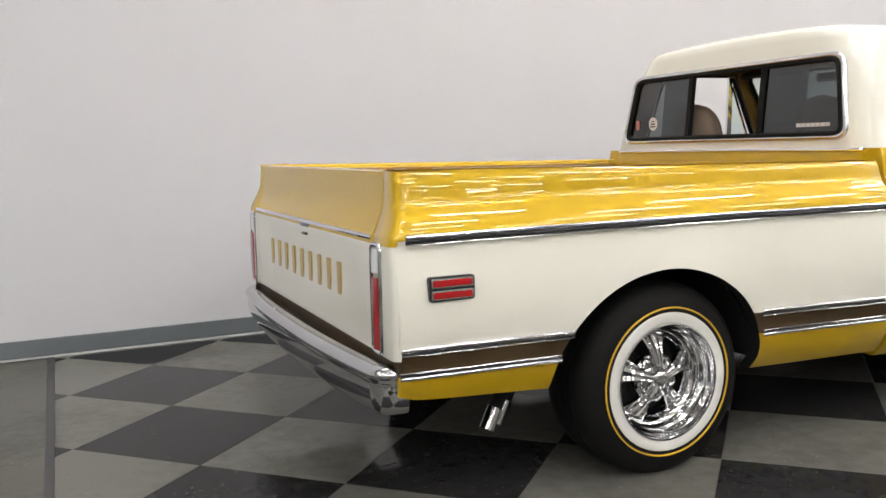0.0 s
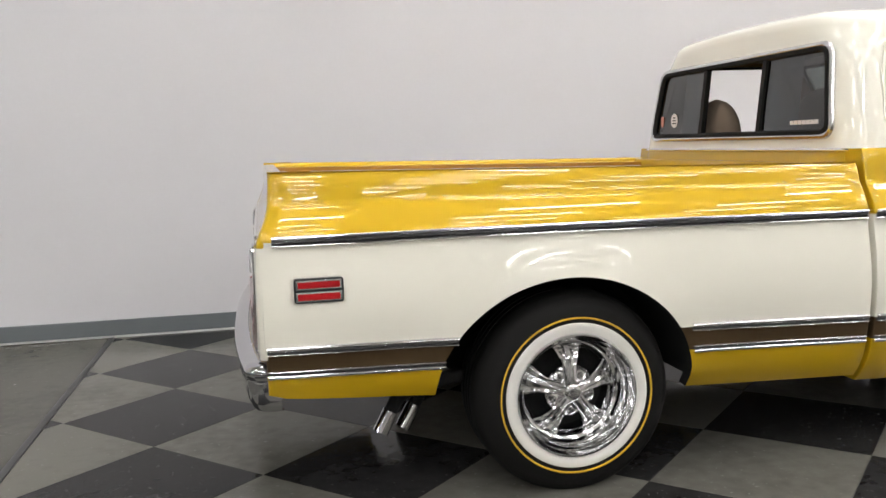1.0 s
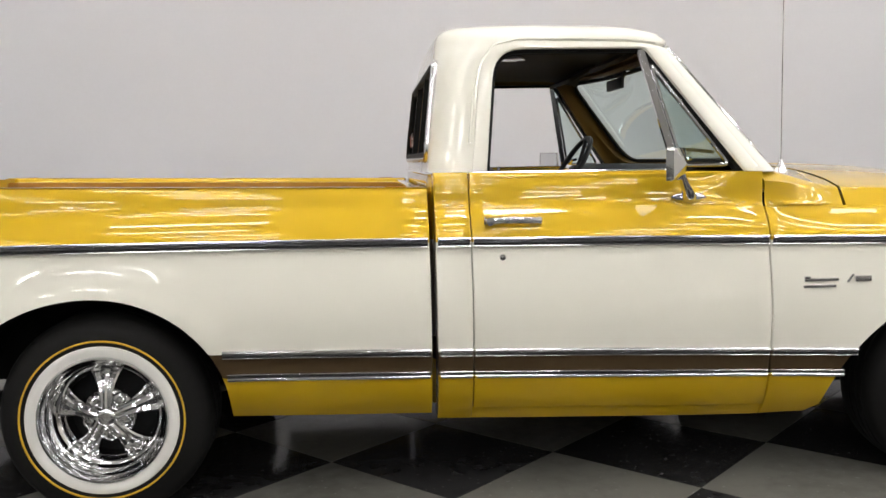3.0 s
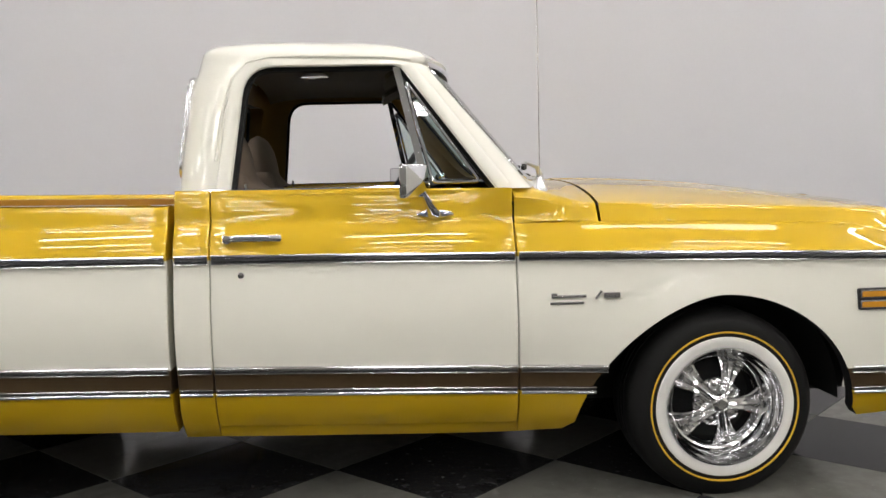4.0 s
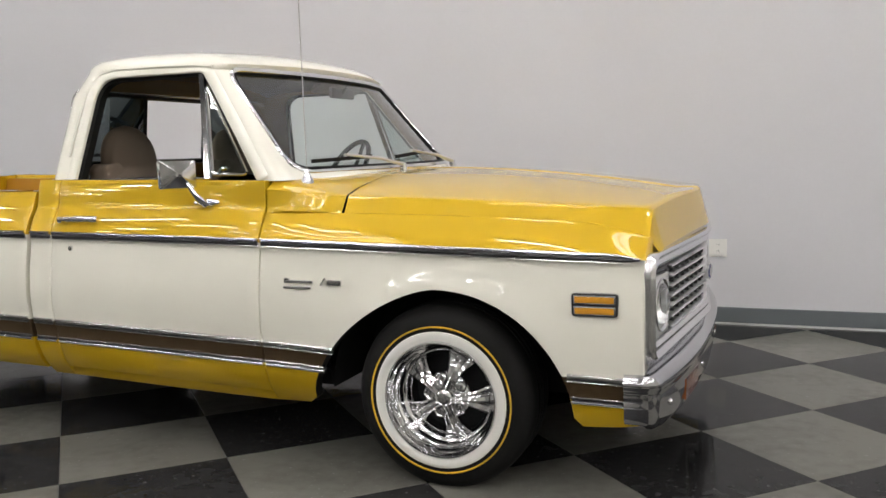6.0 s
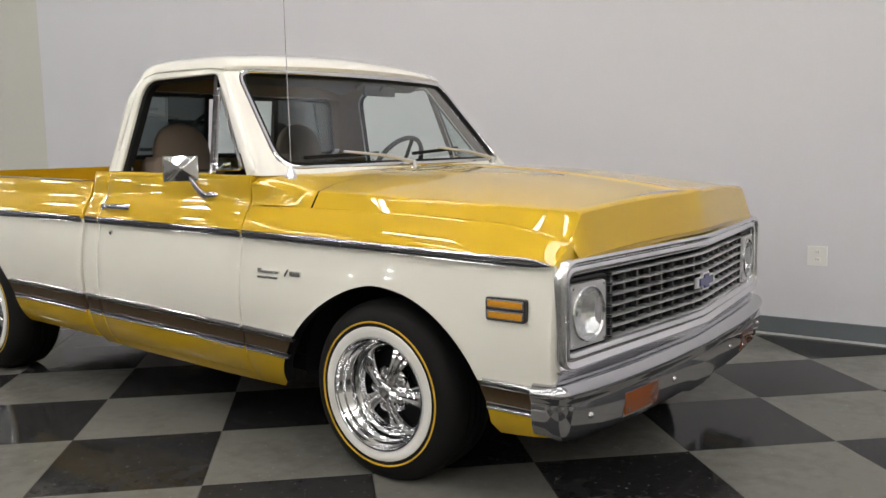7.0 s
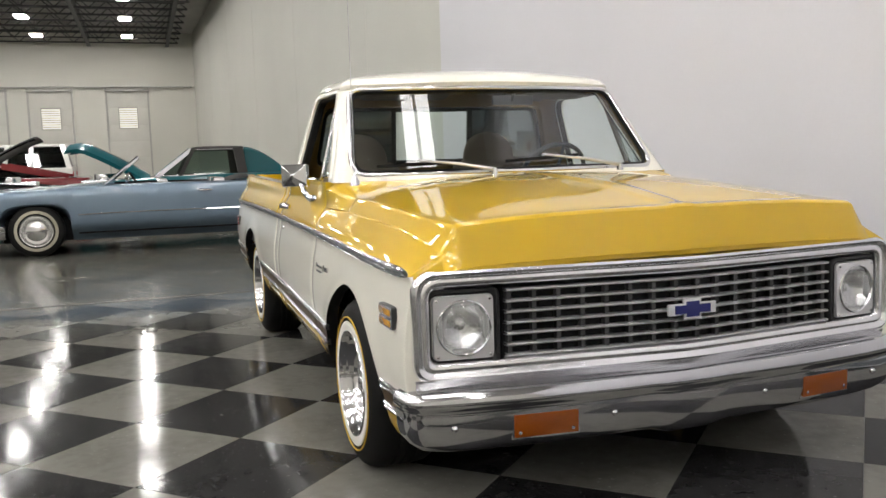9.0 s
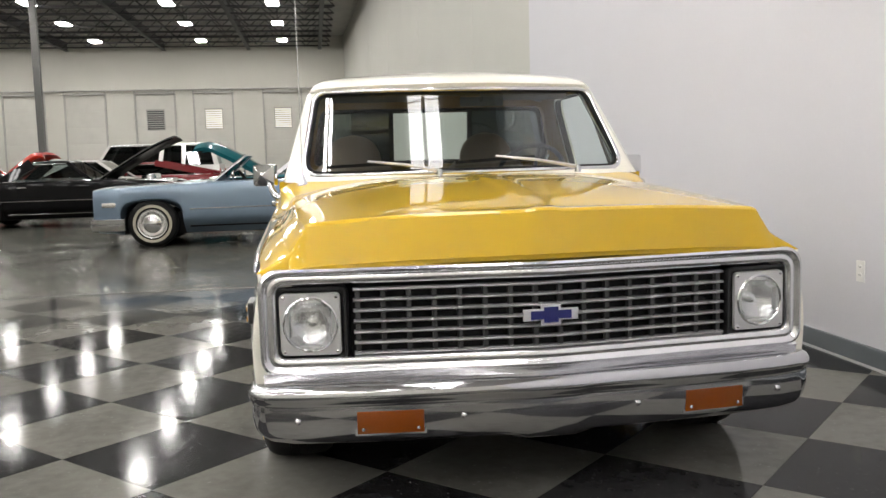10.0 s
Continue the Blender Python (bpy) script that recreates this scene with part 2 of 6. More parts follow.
def floor_material(name, base, rough, speck, dark):
    m = material(name, base, rough, vary=0.0)
    n, l = m.node_tree.nodes, m.node_tree.links
    b = n["Principled BSDF"]
    co = n.new("ShaderNodeNewGeometry")
    big, small, fleck = (n.new("ShaderNodeTexNoise") for _ in range(3))
    for node, s, d in ((big, 1.3, 5), (small, 16, 6), (fleck, 48, 3)):
        node.inputs["Scale"].default_value, node.inputs["Detail"].default_value = s, d
        l.new(co.outputs["Position"], node.inputs["Vector"])
    info = n.new("ShaderNodeObjectInfo")
    mix = n.new("ShaderNodeMath")
    mix.operation = "MULTIPLY_ADD"
    mix.inputs[1].default_value = 0.6
    l.new(small.outputs["Fac"], mix.inputs[0])
    l.new(big.outputs["Fac"], mix.inputs[2])
    sh = n.new("ShaderNodeMath")
    sh.operation = "MULTIPLY_ADD"
    sh.inputs[1].default_value = 0.18
    l.new(info.outputs["Random"], sh.inputs[0])
    l.new(mix.outputs[0], sh.inputs[2])
    ramp = n.new("ShaderNodeValToRGB")
    ramp.color_ramp.elements[0].position, ramp.color_ramp.elements[1].position = 0.55, 1.0
    ramp.color_ramp.elements[0].color = (*dark, 1)
    ramp.color_ramp.elements[1].color = (*base, 1)
    l.new(sh.outputs[0], ramp.inputs["Fac"])
    fr = n.new("ShaderNodeValToRGB")
    fr.color_ramp.elements[0].position, fr.color_ramp.elements[1].position = 0.655, 0.72
    fr.color_ramp.elements[0].color, fr.color_ramp.elements[1].color = (0, 0, 0, 1), (1, 1, 1, 1)
    l.new(fleck.outputs["Fac"], fr.inputs["Fac"])
    mc = n.new("ShaderNodeMix")
    mc.data_type = "RGBA"
    l.new(fr.outputs["Color"], mc.inputs["Factor"])
    l.new(ramp.outputs["Color"], mc.inputs[6])
    mc.inputs[7].default_value = (*speck, 1)
    l.new(mc.outputs[2], b.inputs["Base Color"])
    mr = n.new("ShaderNodeMapRange")
    mr.inputs["From Min"].default_value, mr.inputs["From Max"].default_value = 0.5, 1.1
    mr.inputs["To Min"].default_value, mr.inputs["To Max"].default_value = rough * 0.45, rough * 1.5
    l.new(mix.outputs[0], mr.inputs["Value"])
    l.new(mr.outputs["Result"], b.inputs["Roughness"])
    b.inputs["Specular IOR Level"].default_value = 0.065
    wave = n.new("ShaderNodeTexNoise")
    wave.inputs["Scale"].default_value, wave.inputs["Detail"].default_value = 14.0, 3
    l.new(co.outputs["Position"], wave.inputs["Vector"])
    bp = n.new("ShaderNodeBump")
    bp.inputs["Strength"].default_value, bp.inputs["Distance"].default_value = 0.09, 0.004
    l.new(wave.outputs["Fac"], bp.inputs["Height"])
    l.new(bp.outputs["Normal"], b.inputs["Normal"])
    return m


TILE_DARK = floor_material("tile_dark", (0.028, 0.0275, 0.028), 0.10, (0.085, 0.085, 0.085), (0.011, 0.0108, 0.011))
TILE_LIGHT = floor_material("tile_light", (0.148, 0.144, 0.128), 0.10, (0.19, 0.19, 0.175), (0.088, 0.086, 0.077))
CONCRETE = floor_material("polished_concrete", (0.10, 0.098, 0.084), 0.20, (0.14, 0.135, 0.12), (0.05, 0.05, 0.044))
BORDER = material("border_strip", (0.03, 0.03, 0.03), 0.4, vary=0.1)


def setting(name, bm, mats, label, category="", smooth=0):
    return tagged(part(name, bm, mats, None, "", smooth), label, category or name.split("_")[0], kind="structure")


bm = bmesh.new()
box(bm, FAR_X - 0.3, EAST_X + 0.3, SOUTH_Y - 0.3, 6.0, -0.3, -0.006)
floor = setting("floor", bm, CONCRETE, "polished grey concrete hall floor, stained and glossy")

bm = bmesh.new()
box(bm, CORNER_X, EAST_X, WALL_Y, WALL_Y + 0.25, -0.006, TOP)
wall_grey = setting("wall_north", bm, WALL_GREY, "smooth pale grey painted wall behind the truck")
b2 = bmesh.new()
box(b2, CORNER_X + 0.02, EAST_X - 0.01, WALL_Y - 0.022, WALL_Y - 0.001, 0.012, 0.112, 0.004)
setting("baseboard", b2, BASE_GREY, "dark grey rubber baseboard along the wall", "baseboard")
b2 = bmesh.new()
sec = [(0, 0), (-0.030, 0.0), (-0.029, 0.006), (-0.024, 0.010), (0, 0.012)]
prism(b2, [(WALL_Y - 0.001 + a, b) for a, b in sec], "x", CORNER_X + 0.02, EAST_X - 0.01)
setting("trim", b2, material("strip_metal", (0.5, 0.5, 0.5), 0.35, 0.6, vary=0.1), "thin bright metal strip at the foot of the baseboard", "trim")

# the cream wall runs on from the corner to the far end of the hall
ang = math.atan2(1.12, CORNER_X - FAR_X)
bm = bmesh.new()
L = (CORNER_X - FAR_X) / math.cos(ang)
box(bm, -L, -0.002, 0, 0.3, -0.006, TOP, m=pose(CORNER_X, WALL_Y, 0, 0, 0, math.degrees(ang)))
wall_cream = setting("wall_northwest", bm, WALL_CREAM_SHADED, "tall off-white concrete panel wall of the hall")
JOINT = material("joint_cream", (0.53, 0.515, 0.465), 0.7, vary=0.02)
for d in (3.6, 9.8, 16.0, 22.2, 28.4):
    b2 = bmesh.new()
    box(b2, -d - 0.008, -d + 0.008, -0.004, 0, 0.0, TOP, m=pose(CORNER_X, WALL_Y, 0, 0, 0, math.degrees(ang)))
    part("panel_joint", b2, JOINT, wall_cream)

bm = bmesh.new()
box(bm, FAR_X - 0.3, FAR_X, SOUTH_Y, 6.0, -0.006, TOP)
wall_far = setting("wall_west", bm, WALL_CREAM, "far off-white end wall of the hall with dock doors")
# added wall out of view; its grey holds back bounce on the truck's side
bm = bmesh.new()
box(bm, FAR_X, EAST_X, SOUTH_Y - 0.3, SOUTH_Y, -0.006, TOP)
setting("wall_south", bm, material("wall_dim", (0.30, 0.295, 0.275), 0.7, vary=0.05, size=1.2), "unseen grey side wall, added to close the hall and dim the side light")
# added wall out of view, pale and near to reflect light at the nose
bm = bmesh.new()
box(bm, EAST_X, EAST_X + 0.3, SOUTH_Y, WALL_Y + 0.25, -0.006, TOP)
setting("wall_east", bm, WALL_CREAM, "unseen off-white end wall, added to bounce light onto the truck's front")

bm = bmesh.new()
box(bm, FAR_X - 0.3, EAST_X + 0.3, SOUTH_Y - 0.3, 6.0, TOP, TOP + 0.2)
for k in range(29):  # deck ribs
    box(bm, FAR_X, -10, SOUTH_Y + k * 0.9, SOUTH_Y + k * 0.9 + 0.08, TOP - 0.05, TOP - 0.001)
setting("ceiling", bm, DECK, "dark ribbed metal roof deck", "ceiling")


def joist(length):
    """A lattice girder along y: two chords and zigzag webs."""
    bm = bmesh.new()
    box(bm, -0.05, 0.05, -length, 0, 0.52, 0.58)
    box(bm, -0.05, 0.05, -length, 0, 0.0, 0.06)
    n = int(length / 0.6)
    for i in range(n):
        a, b = (0.55, 0.03) if i % 2 else (0.03, 0.55)
        sweep(bm, [(0, -i * 0.6, a), (0, -(i + 1) * 0.6, b)], [(-0.018, -0.018), (0.018, -0.018), (0.018, 0.018), (-0.018, 0.018)], up=(1, 0, 0))
    return bm


jm = mesh_of(joist(23.5), "joist", STEEL, 0)
for i in range(22):
    ob = new("roof_joist", jm)
    ob.matrix_basis = pose(FAR_X + 1.1 + i * 1.65, 0.3, TOP - 0.66)
    tagged(ob, "dark steel lattice roof joist under the deck", "joist", "roof joists", "structure")
for y in (-0.2, -3.9, -8.2, -13.0, -18.0):
    bm = bmesh.new()
    box(bm, FAR_X, -5.2, y - 0.09, y + 0.09, TOP - 0.30, TOP - 0.27)
    box(bm, FAR_X, -5.2, y - 0.015, y + 0.015, TOP - 0.66, TOP - 0.30)
    box(bm, FAR_X, -5.2, y - 0.09, y + 0.09, TOP - 0.69, TOP - 0.66)
    tagged(part("roof_beam", bm, STEEL, None, "", 0), "dark steel roof beam running along the hall", "beam", "roof beams", "structure")


def high_bay():
    t = thing("high_bay_light", "white high-bay ceiling light, switched on", "ceiling light", (0, 0, 0), 0, "hall ceiling lights")
    bm = bmesh.new()
    box(bm, -0.48, 0.48, -0.26, 0.26, 0.03, 0.10, 0.02)
    part("housing", bm, LAMPBODY, t)
    bm = bmesh.new()
    box(bm, -0.44, 0.44, -0.22, 0.22, 0.0, 0.028, 0.006)
    part("diffuser", bm, LAMPGLOW, t, "glowing white diffuser")
    for q in (-0.5, 0.5):
        bm = bmesh.new()
        box(bm, q - 0.01, q + 0.01, -0.01, 0.01, 0.10, TOP - 7.2)
        part("hanger", bm, STEEL, t)
    return t


hb = high_bay()
spots = [(x, y) for x in (-37.4, -32.2, -27.5, -22.6, -17.8, -13.0, -8.2) for y in (-2.05, -5.9, -10.8, -15.6, -20.4)]
hb.matrix_basis = pose(spots[0][0], spots[0][1], 7.2)
for x, y in spots[1:]:
    copy_thing(hb, pose(x, y, 7.2))


def strip_light():
    t = thing("strip_light", "twin-tube ceiling light, switched on", "ceiling light", (0, 0, 0), 0, "showroom strip lights")
    bm = bmesh.new()
    box(bm, -0.88, 0.88, -0.13, 0.13, 0.06, 0.11, 0.01)
    box(bm, -0.88, 0.88, -0.03, 0.03, -0.01, 0.06, 0.005)
    part("housing", bm, LAMPBODY, t)
    for s in (-0.075, 0.075):
        bm = bmesh.new()
        lathe(bm, [(0.0, -0.86), (0.05, -0.86), (0.05, 0.86), (0.0, 0.86)], 8, "x", (0, s, 0.0))
        part("tube", bm, TUBEGLOW, t, "glowing white tube")
    for q in (-0.5, 0.5):
        bm = bmesh.new()
        box(bm, q - 0.01, q + 0.01, -0.01, 0.01, 0.11, TOP - 7.2)
        part("hanger", bm, STEEL, t)
    return t


def linear_light():
    t = thing("linear_light", "long twin-lens ceiling light above the truck, switched on", "ceiling light", (0, 0, 0), 0, "lights above the truck")
    bm = bmesh.new()
    box(bm, -0.63, 0.63, -0.52, 0.52, 0.03, 0.11, 0.01)
    part("housing", bm, LAMPBODY, t)
    for s in (-0.225, 0.225):
        bm = bmesh.new()
        box(bm, -0.62, 0.62, s - 0.18, s + 0.18, 0.0, 0.028, 0.006)
        part("lens", bm, LENSGLOW, t, "glowing white lens")
    for q in (-0.5, 0.5):
        bm = bmesh.new()
        box(bm, q - 0.01, q + 0.01, -0.01, 0.01, 0.11, TOP - 7.2)
        part("hanger", bm, STEEL, t)
    return t


ll = linear_light()
spots = [(-2.8 + 1.265 * k, 0.08) for k in range(8)]
ll.matrix_basis = pose(*spots[0], 7.2)
for x, y in spots[1:]:
    copy_thing(ll, pose(x, y, 7.2))
sl = strip_light()
# the lists at x 8.9 to 13.65 are added, unseen, to brighten the truck's front
spots = [(-5.1 + 3.75 * k + off, y) for y, off in ((-2.7, 0.0), (-4.4, 0.25), (-6.2, -0.1), (-8.4, 0.2), (-11.2, 0.0), (-14.4, 0.3), (-18.0, -0.2), (-21.8, 0.1)) for k in range(1 if y > -5 else 0, 5)] + [(13.65, y) for y in (-2.7, -4.4, -6.2, -8.4)] + [(8.9, 0.2), (11.6, 0.2)] + [(11.2, y) for y in (-1.3, -3.5, -5.3)]
sl.matrix_basis = pose(spots[0][0], spots[0][1], 7.2)
for x, y in spots[1:]:
    copy_thing(sl, pose(x, y, 7.2))

# steel column
t = thing("steel_column", "grey square steel column with a base plate", "column", (-24.0, -9.6, 0), kind="structure")
bm = bmesh.new()
box(bm, -0.105, 0.105, -0.105, 0.105, 0, TOP - 0.7, 0.02)
part("post", bm, COLUMN, t)
bm = bmesh.new()
box(bm, -0.26, 0.26, -0.26, 0.26, -0.006, 0.03, 0.005)
part("base_plate", bm, COLUMN, t)

# dock doors in the far wall
for i, (y, win) in enumerate([(-15.3, 0), (-12.3, 0), (-8.82, 1), (-5.86, 2), (-2.27, 2), (-18.6, 0), (-21.6, 0)]):
    d = thing(f"door_{i + 1}", "off-white tall overhead dock door" + (" with a small daylit window" if win == 2 else " with a small grey window" if win else ""), "door", (FAR_X, y, 0), kind="structure")
    bm = bmesh.new()
    for k in range(6):
        box(bm, 0.0, 0.05, -0.95, 0.95, k * 0.83 + 0.004, k * 0.83 + 0.826, 0.006)
    part("door_leaf", bm, DOOR, d)
    for s in (-1, 1):
        bm = bmesh.new()
        box(bm, 0, 0.10, s * 1.0 - 0.045, s * 1.0 + 0.045, 0, 5.15, 0.01)
        part("rail", bm, DOORTRIM, d)
    bm = bmesh.new()
    box(bm, 0, 0.22, -1.05, 1.05, 4.98, 5.10, 0.02)
    part("lintel", bm, DOORTRIM, d)
    if win:
        bm = bmesh.new()
        box(bm, 0.05, 0.075, -0.47, 0.47, 3.12, 4.22, 0.01)
        part("window_frame", bm, DOORTRIM, d)
        for k in range(9):
            bm = bmesh.new()
            box(bm, 0.076, 0.09, -0.42, 0.42, 3.17 + k * 0.112, 3.245 + k * 0.112, 0.003)
            part("pane", bm, WINDOWGLOW if win == 2 else COLUMN, d)
bm = bmesh.new()
sweep(bm, [(FAR_X + 0.15, -23.8, 5.2), (FAR_X + 0.15, 0.9, 5.2)], ring(0.045, 8))
tagged(part("conduit_pipe", bm, DOORTRIM), "thin grey pipe running along the end wall", "pipe", kind="structure")


def outlet(x, z, wide=0.036):
    t = thing("wall_outlet", "white duplex power outlet on the grey wall", "power outlet", (x, WALL_Y, z), 0, "wall outlets")
    bm = bmesh.new()
    box(bm, -wide, wide, -0.006, 0.0, -0.058, 0.058, 0.002)
    part("cover_plate", bm, PLASTIC, t)
    for s in (-1, 1):
        bm = bmesh.new()
        prism(bm, rounded([(-0.017, s * 0.022 - 0.014), (0.017, s * 0.022 - 0.014), (0.017, s * 0.022 + 0.014), (-0.017, s * 0.022 + 0.014)], 0.008, 3), "y", -0.009, -0.006)
        sk = part("socket", bm, PLASTIC, t)
        for q in (-0.006, 0.006):
            bm = bmesh.new()
            box(bm, q - 0.0015, q + 0.0015, -0.0096, -0.009, s * 0.022 - 0.003, s * 0.022 + 0.006)
            part("slot", bm, BLACK, sk)
    return t


outlet(3.61, 0.498, 0.056)
outlet(2.186, 0.507)

# border strip between the tiles and the concrete
bm = bmesh.new()
box(bm, EDGE_X - 0.035, EDGE_X - 0.002, SOUTH_Y + 10.0, WALL_Y - 0.03, -0.006, 0.003, 0.001)
setting("floor_border", bm, BORDER, "narrow black edging strip between tiles and concrete", "edging")


# ---- the pickup truck: x ahead from the rear axle, its right side at -y ----
truck = thing("pickup_truck", "glossy gold and cream vintage pickup truck with chrome trim", "pickup truck", (0, -0.016, 0), 0.4)

def TRIM(x):
    return 0.8885 - 0.004 * x - 0.0043 * x * x


def BAND_T(x):
    return 0.548 - 0.0195 * x - 0.0042 * x * x


BAND_B = lambda x: BAND_T(x) - 0.080
BED_TOP = line((-0.96, 1.094), (0.0, 1.075), (1.07, 1.054))
BELT = line((1.07, 1.104), (1.7, 1.096), (2.22, 1.087), (2.53, 1.075))


def HOODCUT(x):
    """Height of the seam between hood and fender."""
    d = x - 2.2
    return 0.967 - 0.0065 * d - 0.0175 * d * d - 0.66 * max(0.0, x - 3.30) ** 2.4


def CREASE_Y(x):
    """Half the width at the hood's crease."""
    return 0.847 - 0.020 * max(0.0, x - 2.3) ** 2 - 0.10 * max(0.0, x - 3.2) ** 2


def SEAM_Y(x):
    """Half the width at the seam between hood and fender."""
    return 0.876 - 0.012 * max(0.0, x - 2.5) ** 2


def ease(v):
    v = min(1.0, max(0.0, v))
    return v * v * (3 - 2 * v)


def BREAK(x):
    """Height of the hollow line where the upright upper side meets the swept shoulder."""
    return 0.992 + (HOODCUT(x) - 0.992) * ease((x - 1.9) / 0.6)


def arch(x, xc, back, ahead, z0, h, pb, pa):
    d = (x - xc) / (back if x < xc else ahead)
    p = pb if x < xc else pa
    return z0 + h * (1 - abs(d) ** p) ** (1 / p) if abs(d) < 1 else None


def rear_arch(x):
    return arch(x, -0.02, 0.452, 0.427, 0.35, 0.381, 2.0, 2.0)


def front_arch(x):
    return arch(x, 2.915, 0.507, 0.475, 0.27, 0.438, 1.62, 2.0)


LIPS = {}


def flare(x, z, fn, xc):
    """How far the wheel arch's lip stands out."""
    if xc not in LIPS:
        xs = np.concatenate([xc - 0.51 + 0.46 * (1 - np.cos(np.linspace(0, np.pi / 2, 260))), np.linspace(xc - 0.05, xc + 0.05, 40), xc + 0.50 - 0.45 * (1 - np.cos(np.linspace(0, np.pi / 2, 260)))])
        LIPS[xc] = np.array([(a, fn(a)) for a in xs if fn(a) is not None])
    best = float(np.sqrt(((LIPS[xc] - (x, z)) ** 2).sum(1).min()))
    return 0.007 * math.exp(-((best / 0.062) ** 2))


def half_width(x, z, top):
    """Half the body's width at a height: upright above, swept out to the moulding, full below it, tucked in at the sill."""
    t, b = TRIM(x), BAND_B(x)
    if z > t:
        up = 0.919 + (SEAM_Y(x) - 0.919) * ease((x - 2.10) / 0.42)
        g = 1 - ((z - t) / (BREAK(x) - t)) ** (1.6 - 0.5 * ease((x - 2.9) / 0.7))
        w = up + (0.975 - up) * 0.5 * (g + math.sqrt(g * g + 0.02))
        if x < 2.215:
            u = max(0.0, (z - BREAK(x)) / max(1e-3, top - BREAK(x)))
            w -= (0.010 * u + 0.012 * u**3) * (1 - ease((x - 2.0) / 0.2))
    elif z > b:
        u = (t - z) / (t - b)
        w = 0.966 + 0.009 * math.exp(-u / 0.03) + 0.034 * math.sin(math.pi * min(1.0, u / 1.15)) ** 1.2
    else:
        u = (b - z) / 0.2
        w = 0.9775 - 0.014 * u - 0.105 * max(0.0, u) ** 2.2
    # the body narrows a little at both ends
    w -= 0.03 * max(0, (x - 3.1) / 0.6) ** 2 + 0.010 * max(0, (-0.6 - x) / 0.4) ** 2
    return w


def hood_edge(x):
    return half_width(x, HOODCUT(x), HOODCUT(x))


def side_skin(bm, side, xs, top, bottom, arch_fn=None, xc=0.0, lip=0.05):
    """The outer skin between two ends: bands of paint from the sill up."""
    rows, mats = [], []

    def column(x):
        zb, zt = bottom(x), top(x)
        if arch_fn is not None:
            a = arch_fn(x)
            zb = max(zb, a) if a is not None else zb
        t, b0, b1 = TRIM(x), BAND_B(x), BAND_T(x)
        levels = [bottom(x) + (b0 - bottom(x)) * c for c in (0, 0.15, 0.35, 0.6, 0.85)] + [b0, b1]
        lo = max(b1, zb)
        levels += [lo + (t - lo) * c for c in (0.02, 0.04, 0.06, 0.09, 0.12, 0.15, 0.18, 0.21, 0.25, 0.29, 0.33, 0.4, 0.48, 0.56, 0.64, 0.72, 0.8, 0.88, 0.94, 0.97)] + [t]
        levels += [t + (zt - t) * c for c in (0.03, 0.06, 0.1, 0.14, 0.18, 0.22, 0.26, 0.3, 0.34, 0.38, 0.42, 0.46, 0.5, 0.54, 0.6, 0.68, 0.76, 0.84, 0.88, 0.92, 0.96, 1.0)]
        out = []
        for z in levels:
            z = min(zt, max(z, zb))
            w = half_width(x, z, zt) + (flare(x, z, arch_fn, xc) if arch_fn is not None else 0)
            out.append((x, side * w, z))
        first, last = out[0], out[-1]
        return [(x, first[1] - side * lip, first[2] + 0.002)] + out + [(x, last[1] - side * 0.03, last[2] - 0.002)]

    cols = [column(x) for x in xs]
    # ends rolled inwards
    for end, d in ((0, -1), (-1, 1)):
        c = cols[end]
        for dx, dy in ((0.0025, 0.001), (0.004, 0.004), (0.0045, 0.012), (0.0045, 0.11)):
            roll = [(x + d * dx, y - side * dy, z) for x, y, z in c]
            cols = [roll] + cols if end == 0 else cols + [roll]
    n = len(cols[0])
    rows = [[c[i] for c in cols] for i in range(n)]
    band = []
    for i in range(n - 1):
        band.append(3 if i == 0 else 0 if i < 6 else 2 if i == 6 else 1 if i < 28 else 0)
    sheet(bm, rows, band)
    return tidy(bm)


def x_list(a, b, fn=None, xc=0.0, step=0.05):
    xs = spread(a, b, step)
    if fn is not None:
        lo = next(x for x in np.arange(xc - 0.7, xc, 0.001) if fn(x) is not None)
        hi = next(x for x in np.arange(xc + 0.7, xc, -0.001) if fn(x) is not None)
        xs = [x for x in xs if x < lo - 0.01 or x > hi + 0.01]
        for k in range(97):
            xs.append((lo + hi) / 2 - (hi - lo) / 2 * math.cos(math.pi * k / 96))
        xs += [lo - 0.0005, hi + 0.0005]
        xs = [x for x in xs if a - 1e-6 <= x <= b + 1e-6]
    return sorted(set(round(x, 5) for x in xs))


tail_x = curve_line((0.5, -1.004), (0.56, -1.008), (0.80, -1.007), (0.87, -1.003), (0.90, -0.996), (0.925, -0.985), (0.95, -0.974), (0.975, -0.966), (1.0, -0.961), (1.09, -0.956))


PAINT3 = [GOLD, CREAM, BROWN, UNDER]
BED_BOT = curve_line((-1.0, 0.425), (-0.93, 0.405), (-0.47, 0.375), (0.40, 0.318), (1.06, 0.298))
SILL = curve_line((1.08, 0.272), (1.5, 0.257), (2.2, 0.238), (2.41, 0.246))
FEN_BOT = curve_line((2.2, 0.241), (2.45, 0.250), (3.38, 0.258), (3.55, 0.266), (3.66, 0.29))

